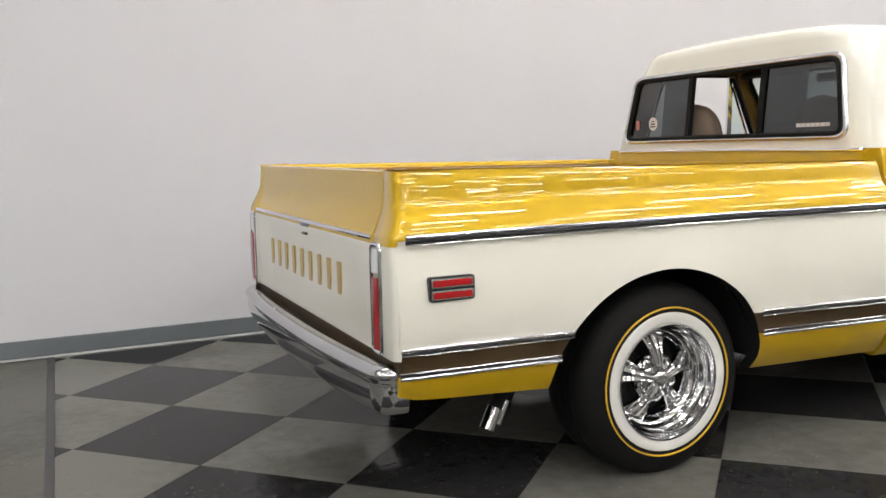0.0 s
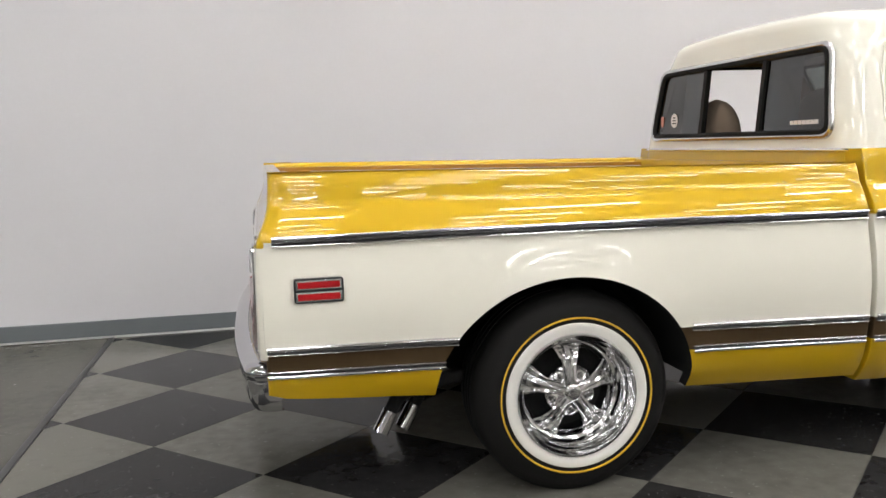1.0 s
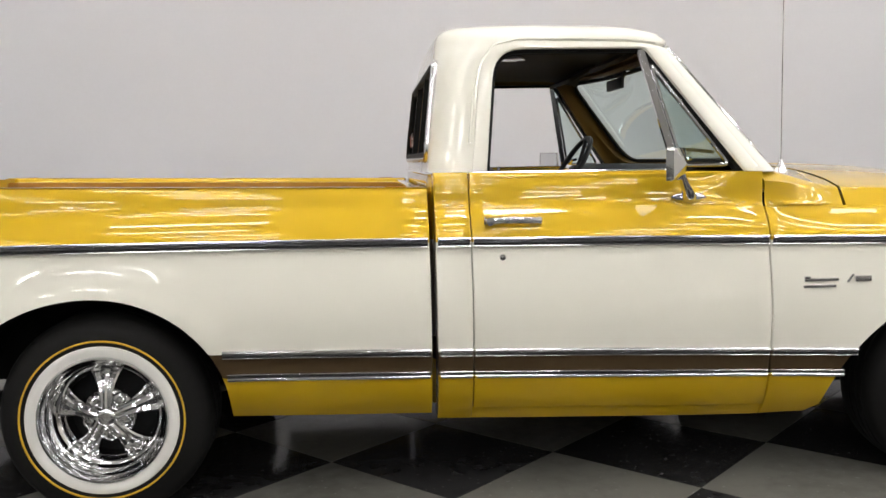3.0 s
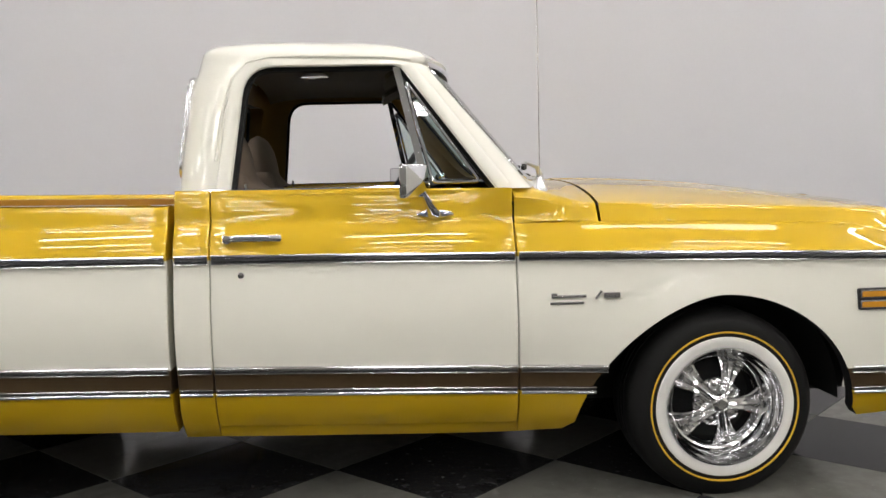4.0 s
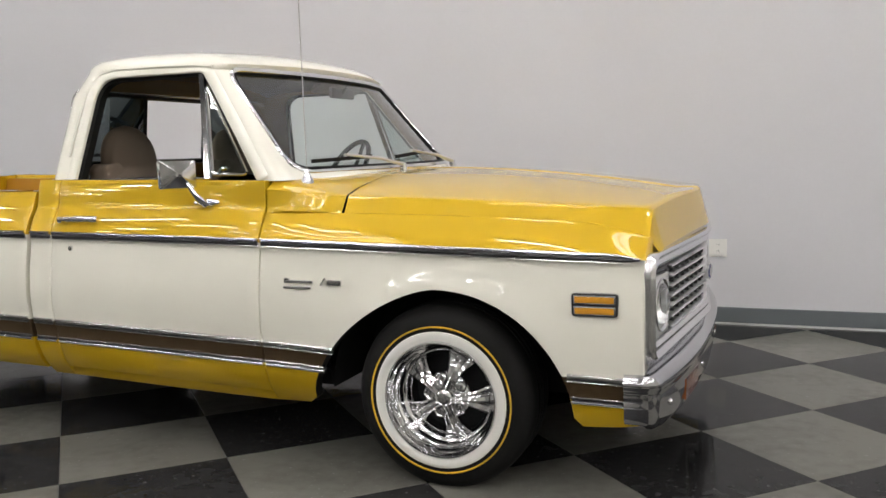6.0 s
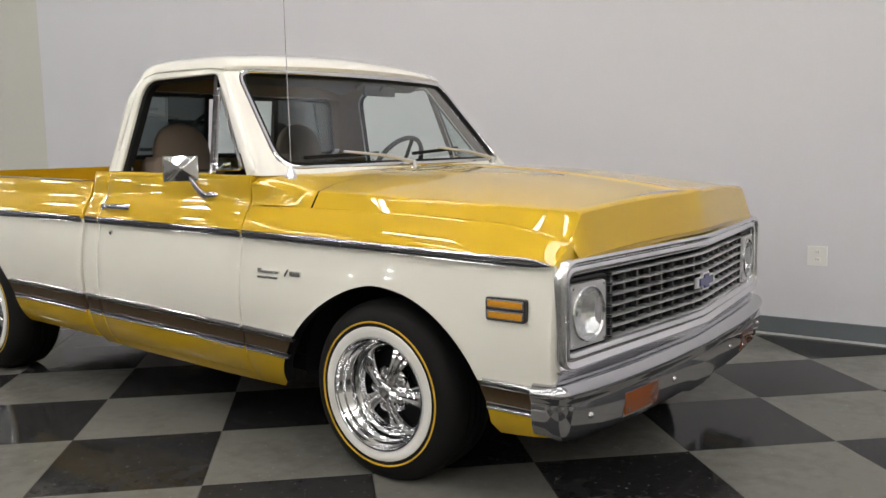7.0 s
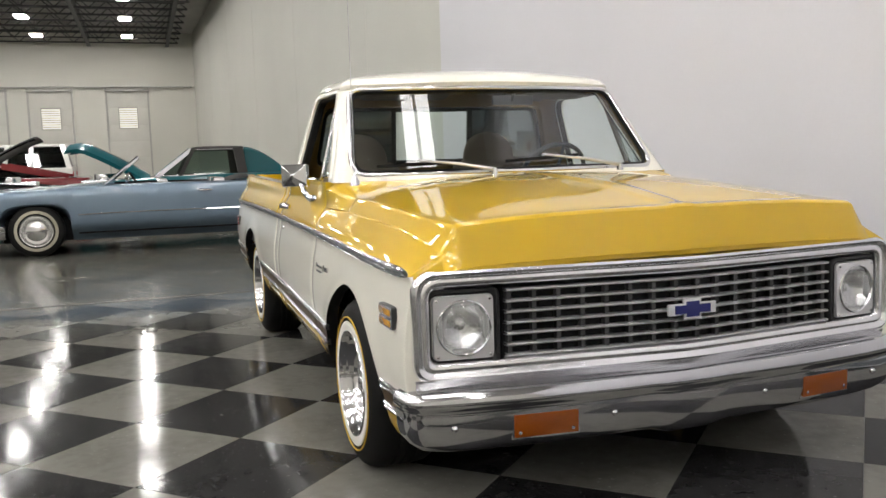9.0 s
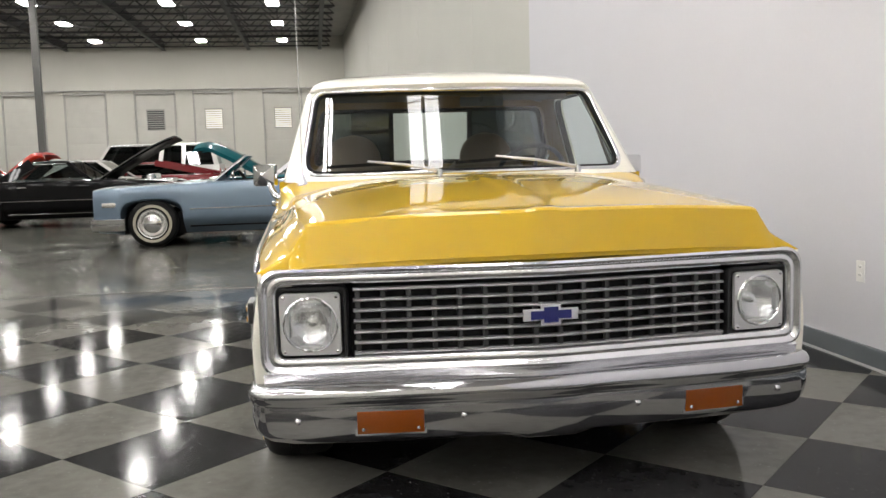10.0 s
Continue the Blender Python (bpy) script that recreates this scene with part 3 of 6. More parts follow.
for s, nm in ((-1, "right"), (1, "left")):
    bm = bmesh.new()
    side_skin(bm, s, x_list(-0.985, 1.060, rear_arch, -0.02), BED_TOP, BED_BOT, rear_arch, -0.02)
    for v in bm.verts:  # the rear edge follows the slope of the tailgate
        if v.co.x < -0.90:
            k = (-0.90 - v.co.x) / 0.085
            v.co.x = -0.90 - k * (-0.90 - tail_x(v.co.z) - 0.021)
    bed = part("bed_side", bm, PAINT3, truck, "gold over cream bed side with a brown stripe")
    # rolled rail and inner wall of the bed
    bm = bmesh.new()
    rows, inner = [], []
    for x in spread(-0.955, 1.06, 0.05):
        z = BED_TOP(x)
        foot = max(0.62, (rear_arch(x) or 0) + 0.03) - z
        rows.append([(x, s * yy, z + dz) for yy, dz in ((half_width(x, z, z) - 0.0005, -0.002), (0.903, 0.003), (0.84, 0.003), (0.828, -0.002), (0.824, -0.007), (0.823, -0.014), (0.818, -0.018), (0.735, -0.019))])
        inner.append([(x, s * yy, z + dz) for yy, dz in ((0.737, -0.0195), (0.731, -0.03), (0.731, foot))])
    sheet(bm, rows)
    part("bed_rail", bm, GOLD, truck)
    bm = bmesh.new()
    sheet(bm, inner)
    part("bed_wall", bm, GOLD_IN_SHADED, truck)
    # cab lower side behind the door, door, fender
    bm = bmesh.new()
    side_skin(bm, s, x_list(1.0885, 1.196, step=0.025), BELT, SILL)
    part("cab_corner", bm, PAINT3, truck)
    bm = bmesh.new()
    side_skin(bm, s, x_list(1.207, 2.204, step=0.05), BELT, lambda x: SILL(x) + 0.048)
    door = part("door", bm, PAINT3, truck, "gold and cream cab door with a brown stripe")
    bm = bmesh.new()
    rows = []
    for x in spread(1.10, 2.28, 0.1):
        z = SILL(x)
        rows.append([(x, s * yy, z + dz) for yy, dz in ((0.90, 0.050), (0.912, 0.046), (0.905, 0.02), (0.89, 0.0), (0.80, -0.005), (0.80, 0.2))])
    sheet(bm, rows)
    part("rocker", bm, GOLD, truck)

    bm = bmesh.new()
    side_skin(bm, s, sorted(x_list(2.216, 3.615, front_arch, 2.915) + [3.48, 3.51, 3.53, 3.56, 3.575, 3.59, 3.602]), HOODCUT, FEN_BOT, front_arch, 2.915)
    fender = part("fender", bm, PAINT3, truck, "gold over cream front fender with a rounded wheel arch")

    # mouldings: bright, black, bright along the belt; bright lines on the brown stripe
    def moulding(name, x0, x1, fn, half, mat, proud, mid=None, parent=truck):
        bm = bmesh.new()
        rows = []
        for x in spread(x0, x1, 0.04):
            z, k = fn(x), 1.0
            if name.startswith("belt") and x1 > 3.5:
                k = max(0.2, math.sqrt(min(1.0, (x1 - x) / 0.10)))
                z = TRIM(x) + (z - TRIM(x)) * k
            h = half * k
            top = BELT(x) if x > 1.08 else BED_TOP(x)
            w = half_width(x, z, top)
            if mid is not None:
                w += flare(x, z, *mid)
            w0, w1 = half_width(x, z - h, top), half_width(x, z + h, top)
            rows.append([(x, s * (min(w, w0) - 0.004), z - h), (x, s * (w + proud * 0.45), z - h * 0.92), (x, s * (w + proud * 0.85), z - h * 0.55), (x, s * (w + proud), z), (x, s * (w + proud * 0.85), z + h * 0.55), (x, s * (w + proud * 0.45), z + h * 0.92), (x, s * (min(w, w1) - 0.004), z + h)])
        g = sheet(bm, rows)
        bm.faces.new(g[0])
        bm.faces.new(g[-1])
        part(name, bm, mat, parent)

    for x0, x1, par in ((-0.955, 1.058, bed), (1.091, 1.196, truck), (1.208, 2.204, door), (2.218, 3.605, fender)):
        moulding("belt_moulding", x0, x1, lambda x: TRIM(x) + 0.0115, 0.0062, CHROME, 0.010, parent=par)
        moulding("belt_inlay", x0, x1, lambda x: TRIM(x) - 0.0010, 0.0072, BLACK, 0.0060, parent=par)
        moulding("belt_bead", x0, x1, lambda x: TRIM(x) - 0.0015, 0.0015, CHROME, 0.0085, parent=par)
        moulding("belt_moulding", x0, x1, lambda x: TRIM(x) - 0.0125, 0.0046, CHROME, 0.010, parent=par)
    lower = [(-0.985, -0.40, bed, (rear_arch, -0.02)), (0.392, 1.058, bed, (rear_arch, -0.02)), (1.091, 1.196, truck, None), (1.208, 2.204, door, None), (2.218, 2.512, fender, (front_arch, 2.915)), (3.374, 3.605, fender, (front_arch, 2.915))]
    for x0, x1, par, mid in lower:
        for fn, x0b, x1b in ((BAND_T, x0, x1), (BAND_B, x0 + (0.012 if x0 in (0.392, 3.374) else 0), x1 - (0.04 if x1 in (-0.40, 2.512) else 0))):
            d = 1 if fn is BAND_T else -1
            moulding("stripe_moulding", x0b, x1b, lambda x, f=fn: f(x) + 0.005 * d, 0.0075, CHROME, 0.010, mid, par)
            moulding("stripe_inlay", x0b, x1b, lambda x, f=fn: f(x) - 0.006 * d, 0.0045, BLACK, 0.006, mid, par)
            moulding("stripe_edge", x0b, x1b, lambda x, f=fn: f(x) - 0.0125 * d, 0.0028, CHROME, 0.008, mid, par)
    # side markers: black frame, two lenses with bright edges
    for x0, z0, mat in ((-0.823, 0.742, REDLENS), (3.465, 0.675, AMBER)):
        w = half_width(x0, z0, 1.08) + (0.002 if x0 < 0 else 0.004)
        mk = bmesh.new()
        prism(mk, rounded([(x0 - 0.074, z0 - 0.037), (x0 + 0.074, z0 - 0.037), (x0 + 0.074, z0 + 0.037), (x0 - 0.074, z0 + 0.037)], 0.010, 4), "y", s * (w - 0.01), s * (w + 0.008))
        mkr = part("side_marker", mk, BLACK, bed if x0 < 0 else fender, "side marker light in a black frame")
        for dz in (-0.018, 0.018):
            b = bmesh.new()
            box(b, x0 - 0.069, x0 + 0.069, min(s * (w + 0.006), s * (w + 0.012)), max(s * (w + 0.006), s * (w + 0.012)), z0 + dz - 0.0150, z0 + dz + 0.0150, 0.003)
            part("bezel", b, ARGENT, mkr)
            b = bmesh.new()
            box(b, x0 - 0.063, x0 + 0.063, min(s * (w + 0.009), s * (w + 0.0145)), max(s * (w + 0.009), s * (w + 0.0145)), z0 + dz - 0.010, z0 + dz + 0.010, 0.002)
            part("lens", b, mat, mkr, "red lens" if x0 < 0 else "amber lens")
    # door handle, key lock, badge
    w = half_width(1.34, 0.945, 1.1)
    b = bmesh.new()
    pts = [(1.25, s * (w + 0.006), 0.943), (1.28, s * (w + 0.022), 0.945), (1.34, s * (w + 0.030), 0.946), (1.40, s * (w + 0.022), 0.944), (1.43, s * (w + 0.004), 0.942)]
    sweep(b, pts, ring(0.011, 8, 1.25))
    lathe(b, [(0, s * (w + 0.036)), (0.014, s * (w + 0.034)), (0.017, s * (w - 0.005))], 12, "y", (1.262, 0, 0.943))
    box(b, 1.245, 1.30, min(s * (w - 0.008), s * (w + 0.008)), max(s * (w - 0.008), s * (w + 0.008)), 0.928, 0.958, 0.005)
    part("door_handle", b, CHROME, door, "chrome door handle")
    b = bmesh.new()
    w = half_width(1.302, 0.825, 1.1)
    lathe(b, [(0, s * (w + 0.007)), (0.010, s * (w + 0.006)), (0.012, s * (w - 0.006))], 16, "y", (1.302, 0, 0.825))
    part("key_lock", b, CHROME, door)
    w = half_width(2.40, 0.71, 1.0) + 0.001
    b = bmesh.new()
    for x0, x1, z0, z1 in ((2.322, 2.440, 0.716, 0.7255), (2.322, 2.342, 0.7255, 0.733), (2.318, 2.432, 0.694, 0.703), (2.500, 2.556, 0.711, 0.730)):
        box(b, x0, x1, min(s * (w - 0.004), s * (w + 0.005)), max(s * (w - 0.004), s * (w + 0.005)), z0, z1, 0.002)
    sweep(b, [(2.472, s * (w + 0.003), 0.710), (2.492, s * (w + 0.003), 0.736)], ring(0.004, 6), up=(0, 1, 0))
    part("badge", b, ARGENT, fender, "small dark metal badge, shapes only")

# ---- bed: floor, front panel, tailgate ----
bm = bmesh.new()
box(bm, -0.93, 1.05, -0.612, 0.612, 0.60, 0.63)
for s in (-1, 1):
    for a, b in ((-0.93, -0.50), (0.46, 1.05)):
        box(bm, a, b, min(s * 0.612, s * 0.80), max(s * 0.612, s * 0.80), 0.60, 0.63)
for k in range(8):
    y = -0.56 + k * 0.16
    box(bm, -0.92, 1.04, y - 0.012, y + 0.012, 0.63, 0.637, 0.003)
part("bed_floor", bm, GOLD_IN_SHADED, truck)
bm = bmesh.new()
box(bm, 1.010, 1.05, -0.82, 0.82, 0.60, 1.053, 0.008)
part("bed_front", bm, GOLD, truck)
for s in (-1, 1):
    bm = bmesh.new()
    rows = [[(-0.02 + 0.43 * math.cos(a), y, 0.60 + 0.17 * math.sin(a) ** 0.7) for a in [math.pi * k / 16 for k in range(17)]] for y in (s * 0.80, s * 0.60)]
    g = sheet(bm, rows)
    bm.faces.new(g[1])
    part("wheelhouse", bm, GOLD_IN_SHADED, truck)
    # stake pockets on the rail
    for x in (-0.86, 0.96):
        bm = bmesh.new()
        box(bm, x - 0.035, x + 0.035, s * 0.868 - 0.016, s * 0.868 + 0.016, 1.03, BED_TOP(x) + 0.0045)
        part("stake_pocket", bm, GOLD_IN_SHADED, truck)


bm = bmesh.new()
zs = [0.535, 0.56, 0.70, 0.80, 0.862, 0.872, 0.89, 0.90, 0.91, 0.92, 0.93, 0.94, 0.95, 0.96, 0.97, 0.98, 0.99, 1.0, 1.02, 1.04, 1.06, 1.08, 1.088, 1.092]
ys = spread(-0.805, 0.805, 0.1)
rows = [[(tail_x(z) + (0.006 if z in (0.535, 1.092) else 0) + (0.014 if 0.69 < z < 0.81 and abs(y) < 0.66 else 0), y, z) for y in ys] for z in zs]
rows += [[(tail_x(z) + 0.045, y, z) for y in ys] for z in (1.092, 0.90, 0.535)]
mats = [1 if zs[min(i, len(zs) - 1)] < 0.87 and i < len(zs) - 1 else 0 for i in range(len(rows) - 1)]
sheet(bm, rows, mats)
for yy in (-0.805, 0.805):
    prof = [(tail_x(z), z) for z in zs] + [(tail_x(z) + 0.045, z) for z in zs[::-1]]
    f = bm.faces.new([bm.verts.new((a, yy, b)) for a, b in prof])
tidy(bm, 1e-4)
gate = part("tailgate", bm, [GOLD, CREAM], truck, "gold over cream tailgate with gold lettering shapes")
# lettering drawn as plain bars
for k in range(9):
    y = 0.53 - k * 0.122
    bm = bmesh.new()
    x = tail_x(0.70) + 0.012
    box(bm, x - 0.004, x + 0.004, y - 0.019, y + 0.019, 0.662, 0.775, 0.002)
    part("letter_bar", bm, LETTER, gate, "plain gold bar")
bm = bmesh.new()
box(bm, -1.004, -0.992, -0.10, 0.02, 0.868, 0.882, 0.003)
box(bm, -1.012, -0.99, -0.075, -0.02, 0.838, 0.848, 0.004)
part("tailgate_latch", bm, BLACK, gate)
bm = bmesh.new()
sweep(bm, [(-0.999, y, 0.889) for y in spread(-0.80, 0.80, 0.2)], ring(0.008, 8))
part("tailgate_moulding", bm, CHROME, gate)
for s in (-1, 1):
    # rear corner post
    bm = bmesh.new()
    rows = []
    for z in zs:
        w = half_width(-0.97, z, 1.094)
        xt = tail_x(z)
        rows.append([(xt + 0.06, s * 0.808, z), (xt + 0.004, s * 0.808, z), (xt, s * 0.815, z), (xt, s * (w - 0.025), z), (xt + 0.003, s * (w - 0.011), z), (xt + 0.010, s * (w - 0.003), z), (xt + 0.023, s * (w - 0.0005), z)])
    sheet(bm, rows, [1 if z < 0.87 else 0 for z in zs[:-1]])
    post = part("corner_post", bm, [GOLD, CREAM], truck)
    # tail lamp: tall and narrow, clear above, red below, in a bright frame
    bm = bmesh.new()
    path = rounded([(s * 0.822, 0.545), (s * 0.897, 0.545), (s * 0.897, 0.872), (s * 0.822, 0.872)], 0.018, 3)
    sweep(bm, [(tail_x(z) - 0.004, y, z) for y, z in path], ring(0.008, 8), closed=True, up=(1, 0, 0))
    lamp = part("tail_light", bm, CHROME, truck, "tall narrow red tail light in a chrome frame")
    for z0, z1, mat, lab in ((0.555, 0.775, REDLENS, "red lens"), (0.79, 0.862, CLEAR, "clear lens")):
        bm = bmesh.new()
        rows = []
        for z in spread(z0, z1, 0.03):
            rows.append([(tail_x(z) + dx, s * y, z) for y, dx in ((0.828, 0.004), (0.832, -0.010), (0.860, -0.018), (0.886, -0.010), (0.891, 0.004))])
        sheet(bm, rows)
        part("lens", bm, mat, lamp, lab)
bm = bmesh.new()
box(bm, -0.985, -0.93, -0.90, 0.90, 0.44, 0.535, 0.012)
part("roll_pan", bm, BROWN, truck)


def nose_x(y, z=0.9):
    """The bowed front of the hood and grille."""
    return 3.745 - 0.098 * (math.sqrt((y / 0.93) ** 2 + 0.0036) - 0.06)


def bumper(name, xc, bow, hw, wrap, z0, z1, back, label, notch=0.0, end_z=0.0):
    """A rolled bar across the truck: bowed in plan, wrapped round at its ends."""
    path = []
    n = 30
    for k in range(n + 1):
        u = -1 + 2 * k / n
        y = hw * math.copysign(abs(u) ** 0.9, u)
        x = xc - back * bow * abs(u) ** 2.2
        path.append((x, y))
    x1 = path[-1][0]
    left = [(x1 - back * 0.075 * (1 - math.cos(q)), -hw - 0.077 * math.sin(q)) for q in (0.2, 0.4, 0.6, 0.8, 1.0, 1.2, 1.4, 1.57)]
    left += [(x1 - back * (0.075 + (wrap - 0.075) * k), -hw - 0.077 - 0.003 * k) for k in (0.5, 1.0)]
    path = left[::-1] + path + [(x, -y) for x, y in left]
    m = len(path)
    bm = bmesh.new()
    rows = []
    for i, (x, y) in enumerate(path):
        a, b = Vector(path[max(0, i - 1)]), Vector(path[min(m - 1, i + 1)])
        d = (b - a).normalized()
        nrm = Vector((d.y, -d.x)) * (1 if back > 0 else -1)
        if nrm.x * back < -0.05:
            nrm = -nrm
        h = z1 - z0
        zz = z0 - notch * ease((0.16 - abs(y)) / 0.05) + end_z * max(0.0, (abs(y) - hw + 0.09) / 0.145) ** 2
        sec = [(-0.085, 0.93), (-0.06, 0.985), (-0.044, 1.0), (-0.026, 0.985), (-0.010, 0.935), (-0.001, 0.86), (0.001, 0.79), (-0.002, 0.73), (-0.007, 0.69), (-0.0095, 0.66), (-0.009, 0.62), (-0.0085, 0.50), (-0.010, 0.36), (-0.014, 0.22), (-0.020, 0.12), (-0.029, 0.045), (-0.042, 0.005), (-0.058, 0.0), (-0.065, 0.03)]
        row = []
        for o, v in sec:
            row.append((x + nrm.x * o, y + nrm.y * o, zz + (z1 - zz) * v))
        rows.append(row)
    sheet(bm, rows)
    return part(name, bm, BUMPER_CHROME, truck, label)


fb = bumper("front_bumper", 3.755, 0.078, 0.922, 0.12, 0.250, 0.455, 1, "polished chrome front bumper", 0.018, 0.022)
rb = bumper("rear_bumper", -1.105, 0.045, 0.875, 0.11, 0.355, 0.515, -1, "polished chrome rear bumper")
for par, x0, zs_, ys_ in ((fb, 3.7445, (0.335,), (-0.84, -0.30, 0.30, 0.84)),):
    d = 1 if x0 > 0 else -1
    for y in ys_:
        for z in zs_[:1] if abs(y) > 0.5 else zs_:
            bm = bmesh.new()
            xx = x0 - d * (0.075 if d > 0 else 0.045) * abs(y / 0.93) ** 2.44
            lathe(bm, [(0, d * 0.006 + xx), (0.007, d * 0.005 + xx), (0.010, d * 0.002 + xx), (0.012, xx - d * 0.006)], 14, "x", (0, y, z))
            part("bolt", bm, CHROME, par)
for y in (-0.54, 0.585):
    bm = bmesh.new()
    x = 3.750 - 0.075 * abs(y / 0.93) ** 2.2
    sg = 1.35 if y > 0 else -1.35
    m = Matrix.Translation((x - 0.0030, y, 0.326)) @ Matrix.Rotation(sg * 0.07, 4, "Z") @ Matrix.Rotation(0.02, 4, "Y")
    box(bm, -0.03, -0.004, -0.118, 0.118, -0.046, 0.046, 0.006, m=m)
    sgn = part("turn_signal", bm, CHROME, fb, "orange turn signal set into the bumper")
    bm = bmesh.new()
    box(bm, -0.02, 0.002, -0.110, 0.110, -0.038, 0.038, 0.005, m=m)
    part("lens", bm, ORANGE, sgn, "orange lens")
    for q in (-0.09, 0.09):
        bm = bmesh.new()
        lathe(bm, [(0, 0.005), (0.006, 0.004), (0.006, -0.004)], 8, "x", (0, q, -0.022))
        bmesh.ops.transform(bm, matrix=m, verts=bm.verts)
        part("screw", bm, CHROME, sgn)
bm = bmesh.new()
sheet(bm, [[(nose_x(y) + d, y, z) for y in spread(-0.945, 0.945, 0.06)] for z, d in ((0.43, -0.03), (0.462, -0.028), (0.476, -0.022), (0.484, -0.03), (0.486, -0.09))])
part("valance", bm, ALU, truck)

# ---- hood, cowl ----
def HOOD_C(x):
    return 1.108 - 0.0733 * max(0.0, x - 2.45) ** 2


def CREASE_Z(x):
    d = x - 2.2
    return 1.039 - 0.028 * d - 0.0120 * d * d


def hood_section(x):
    """Half the hood's section: ridge, gently falling top, tight crease, then a steep flank that flattens out to the fender."""
    c, e, w = HOOD_C(x), HOODCUT(x), hood_edge(x)
    yk, zk = CREASE_Y(x), CREASE_Z(x)
    ridge = line((0, 0), (0.03, 0), (0.06, -0.005), (0.12, -0.006))
    ys = [0, 0.015, 0.03, 0.045, 0.06, 0.09, 0.12] + [yk * k for k in (0.26, 0.39, 0.52, 0.65, 0.78, 0.89)]
    pts = [(y, c + ridge(y) - (c - 0.006 - zk) * (y / yk) ** 2.8) for y in ys]
    pts += [(yk - 0.030, zk + 0.0035), (yk - 0.014, zk), (yk - 0.004, zk - 0.005), (yk, zk - 0.012)]
    a, q, b = pts[-1], (yk + 0.45 * (w - yk), e + 0.45 * (zk - e)), (w, e + 0.0006)
    for t in (0.12, 0.25, 0.4, 0.55, 0.7, 0.82, 0.92, 1.0):
        pts.append(tuple((1 - t) ** 2 * a[k] + 2 * t * (1 - t) * q[k] + t * t * b[k] for k in (0, 1)))
    return pts


def both(half):
    """Mirrors (x, y, z) points about the middle."""
    return [(x, -y, z) for x, y, z in half[::-1]] + [(x, y, z) for x, y, z in half[1:]]


bm = bmesh.new()
rows = []
for x in spread(2.522, 3.50, 0.04):
    rows.append(both([(x, y, z) for y, z in hood_section(x)]))
# the nose: top edge runs to the corner, then the flat front falls to the grille
for u in (0.2, 0.4, 0.6, 0.8, 0.93, 1.0):
    half = []
    for i, (y, z) in enumerate(hood_section(3.50)):
        xe = nose_x(y) - 0.052
        x = 3.50 + (xe - 3.50) * u
        yy, zz = hood_section(min(x, 3.612))[i]
        half.append((x, yy, zz - (0.003 if u == 1.0 else 0)))
    rows.append(both(half))
last = rows[-1]
for v in (0.05, 0.14, 0.5, 0.9, 1.0):
    row = []
    for x, y, z in last:
        low = min(z - 0.004, 0.840 - 0.022 * (abs(y) / 0.93) ** 2)
        row.append((x + 0.042 * v + (0.006 if v < 1 else -0.006), y, z + (low - z) * v))
    rows.append(row)
sheet(bm, rows)
hood = part("hood", bm, GOLD, truck, "gold hood with a centre ridge and flat nose", 30)
bm = bmesh.new()
rows = []
doorlike = [(y, 1.110 - 0.007 * y / 0.75) for y, z in hood_section(2.515)[:13]]
doorlike += [(0.800, 1.0985), (0.840, 1.0915), (0.872, 1.082), (0.890, 1.068)]
doorlike += [(half_width(2.209, z, 1.087), z) for z in [1.068 - 0.101 * t for t in (0.12, 0.25, 0.4, 0.55, 0.7, 0.82, 0.92, 1.0)]]
for x in spread(2.214, 2.512, 0.02):
    k = ease((x - 2.214) / 0.298)
    half = [(x, a[0] * (1 - k) + b[0] * k, a[1] * (1 - k) + b[1] * k - 0.002) for a, b in zip(doorlike, hood_section(x))]
    half[-1] = (x, hood_edge(x) + 0.0006, HOODCUT(x) - 0.002)
    rows.append(both(half))
sheet(bm, rows)
cowl = part("cowl", bm, GOLD, truck)

# ---- grille, chrome surround, headlights ----
bm = bmesh.new()
sheet(bm, [[(nose_x(y) + d, y, z - 0.012 * (abs(y) / 0.9) ** 2) for y in spread(-0.905, 0.905, 0.06)] for z, d in ((0.80, -0.045), (0.815, -0.03), (0.838, -0.028), (0.852, -0.035), (0.860, -0.06))])
part("header_panel", bm, GOLD, truck)
for s in (-1, 1):  # the fenders' rounded ends beside the hood
    bm = bmesh.new()
    zz = spread(0.79, HOODCUT(3.615) - 0.001, 0.008)
    out = [half_width(3.615, z, HOODCUT(3.615)) for z in zz]
    sheet(bm, [[(x, s * (w - (w - 0.80) * k), z) for w, z in zip(out, zz)] for k, x in ((0.0, 3.6155), (0.06, 3.619), (0.2, 3.624), (0.5, 3.630), (1.0, 3.636))])
    part("fender_nose", bm, GOLD, truck)
bm = bmesh.new()
ys = spread(-0.92, 0.92, 0.05)
sheet(bm, [[(nose_x(y) - 0.085, y, z) for y in ys] for z in (0.46, 0.825)])
part("grille_back", bm, UNDER, truck)


def frame_loop(o):
    """The surround's outline drawn in by o, always with the same count of points."""
    y1, z0, z1 = 0.953 - o, 0.480 + o, 0.836 - o
    rb, rt = max(0.028, 0.062 - 0.75 * o), max(0.030, 0.080 - 0.75 * o)
    pts = rounded([(-y1, z0), (y1, z0), (y1, z1), (-y1, z1)], [rb, rb, rt, rt], 6)
    out = []
    for c in range(4):
        corner = pts[7 * c:7 * c + 7]
        nxt = pts[(7 * c + 7) % 28]
        n = 32 if c in (0, 2) else 5
        out += corner[:-1] + [(corner[-1][0] + (nxt[0] - corner[-1][0]) * k / n, corner[-1][1] + (nxt[1] - corner[-1][1]) * k / n) for k in range(n)]
    return out


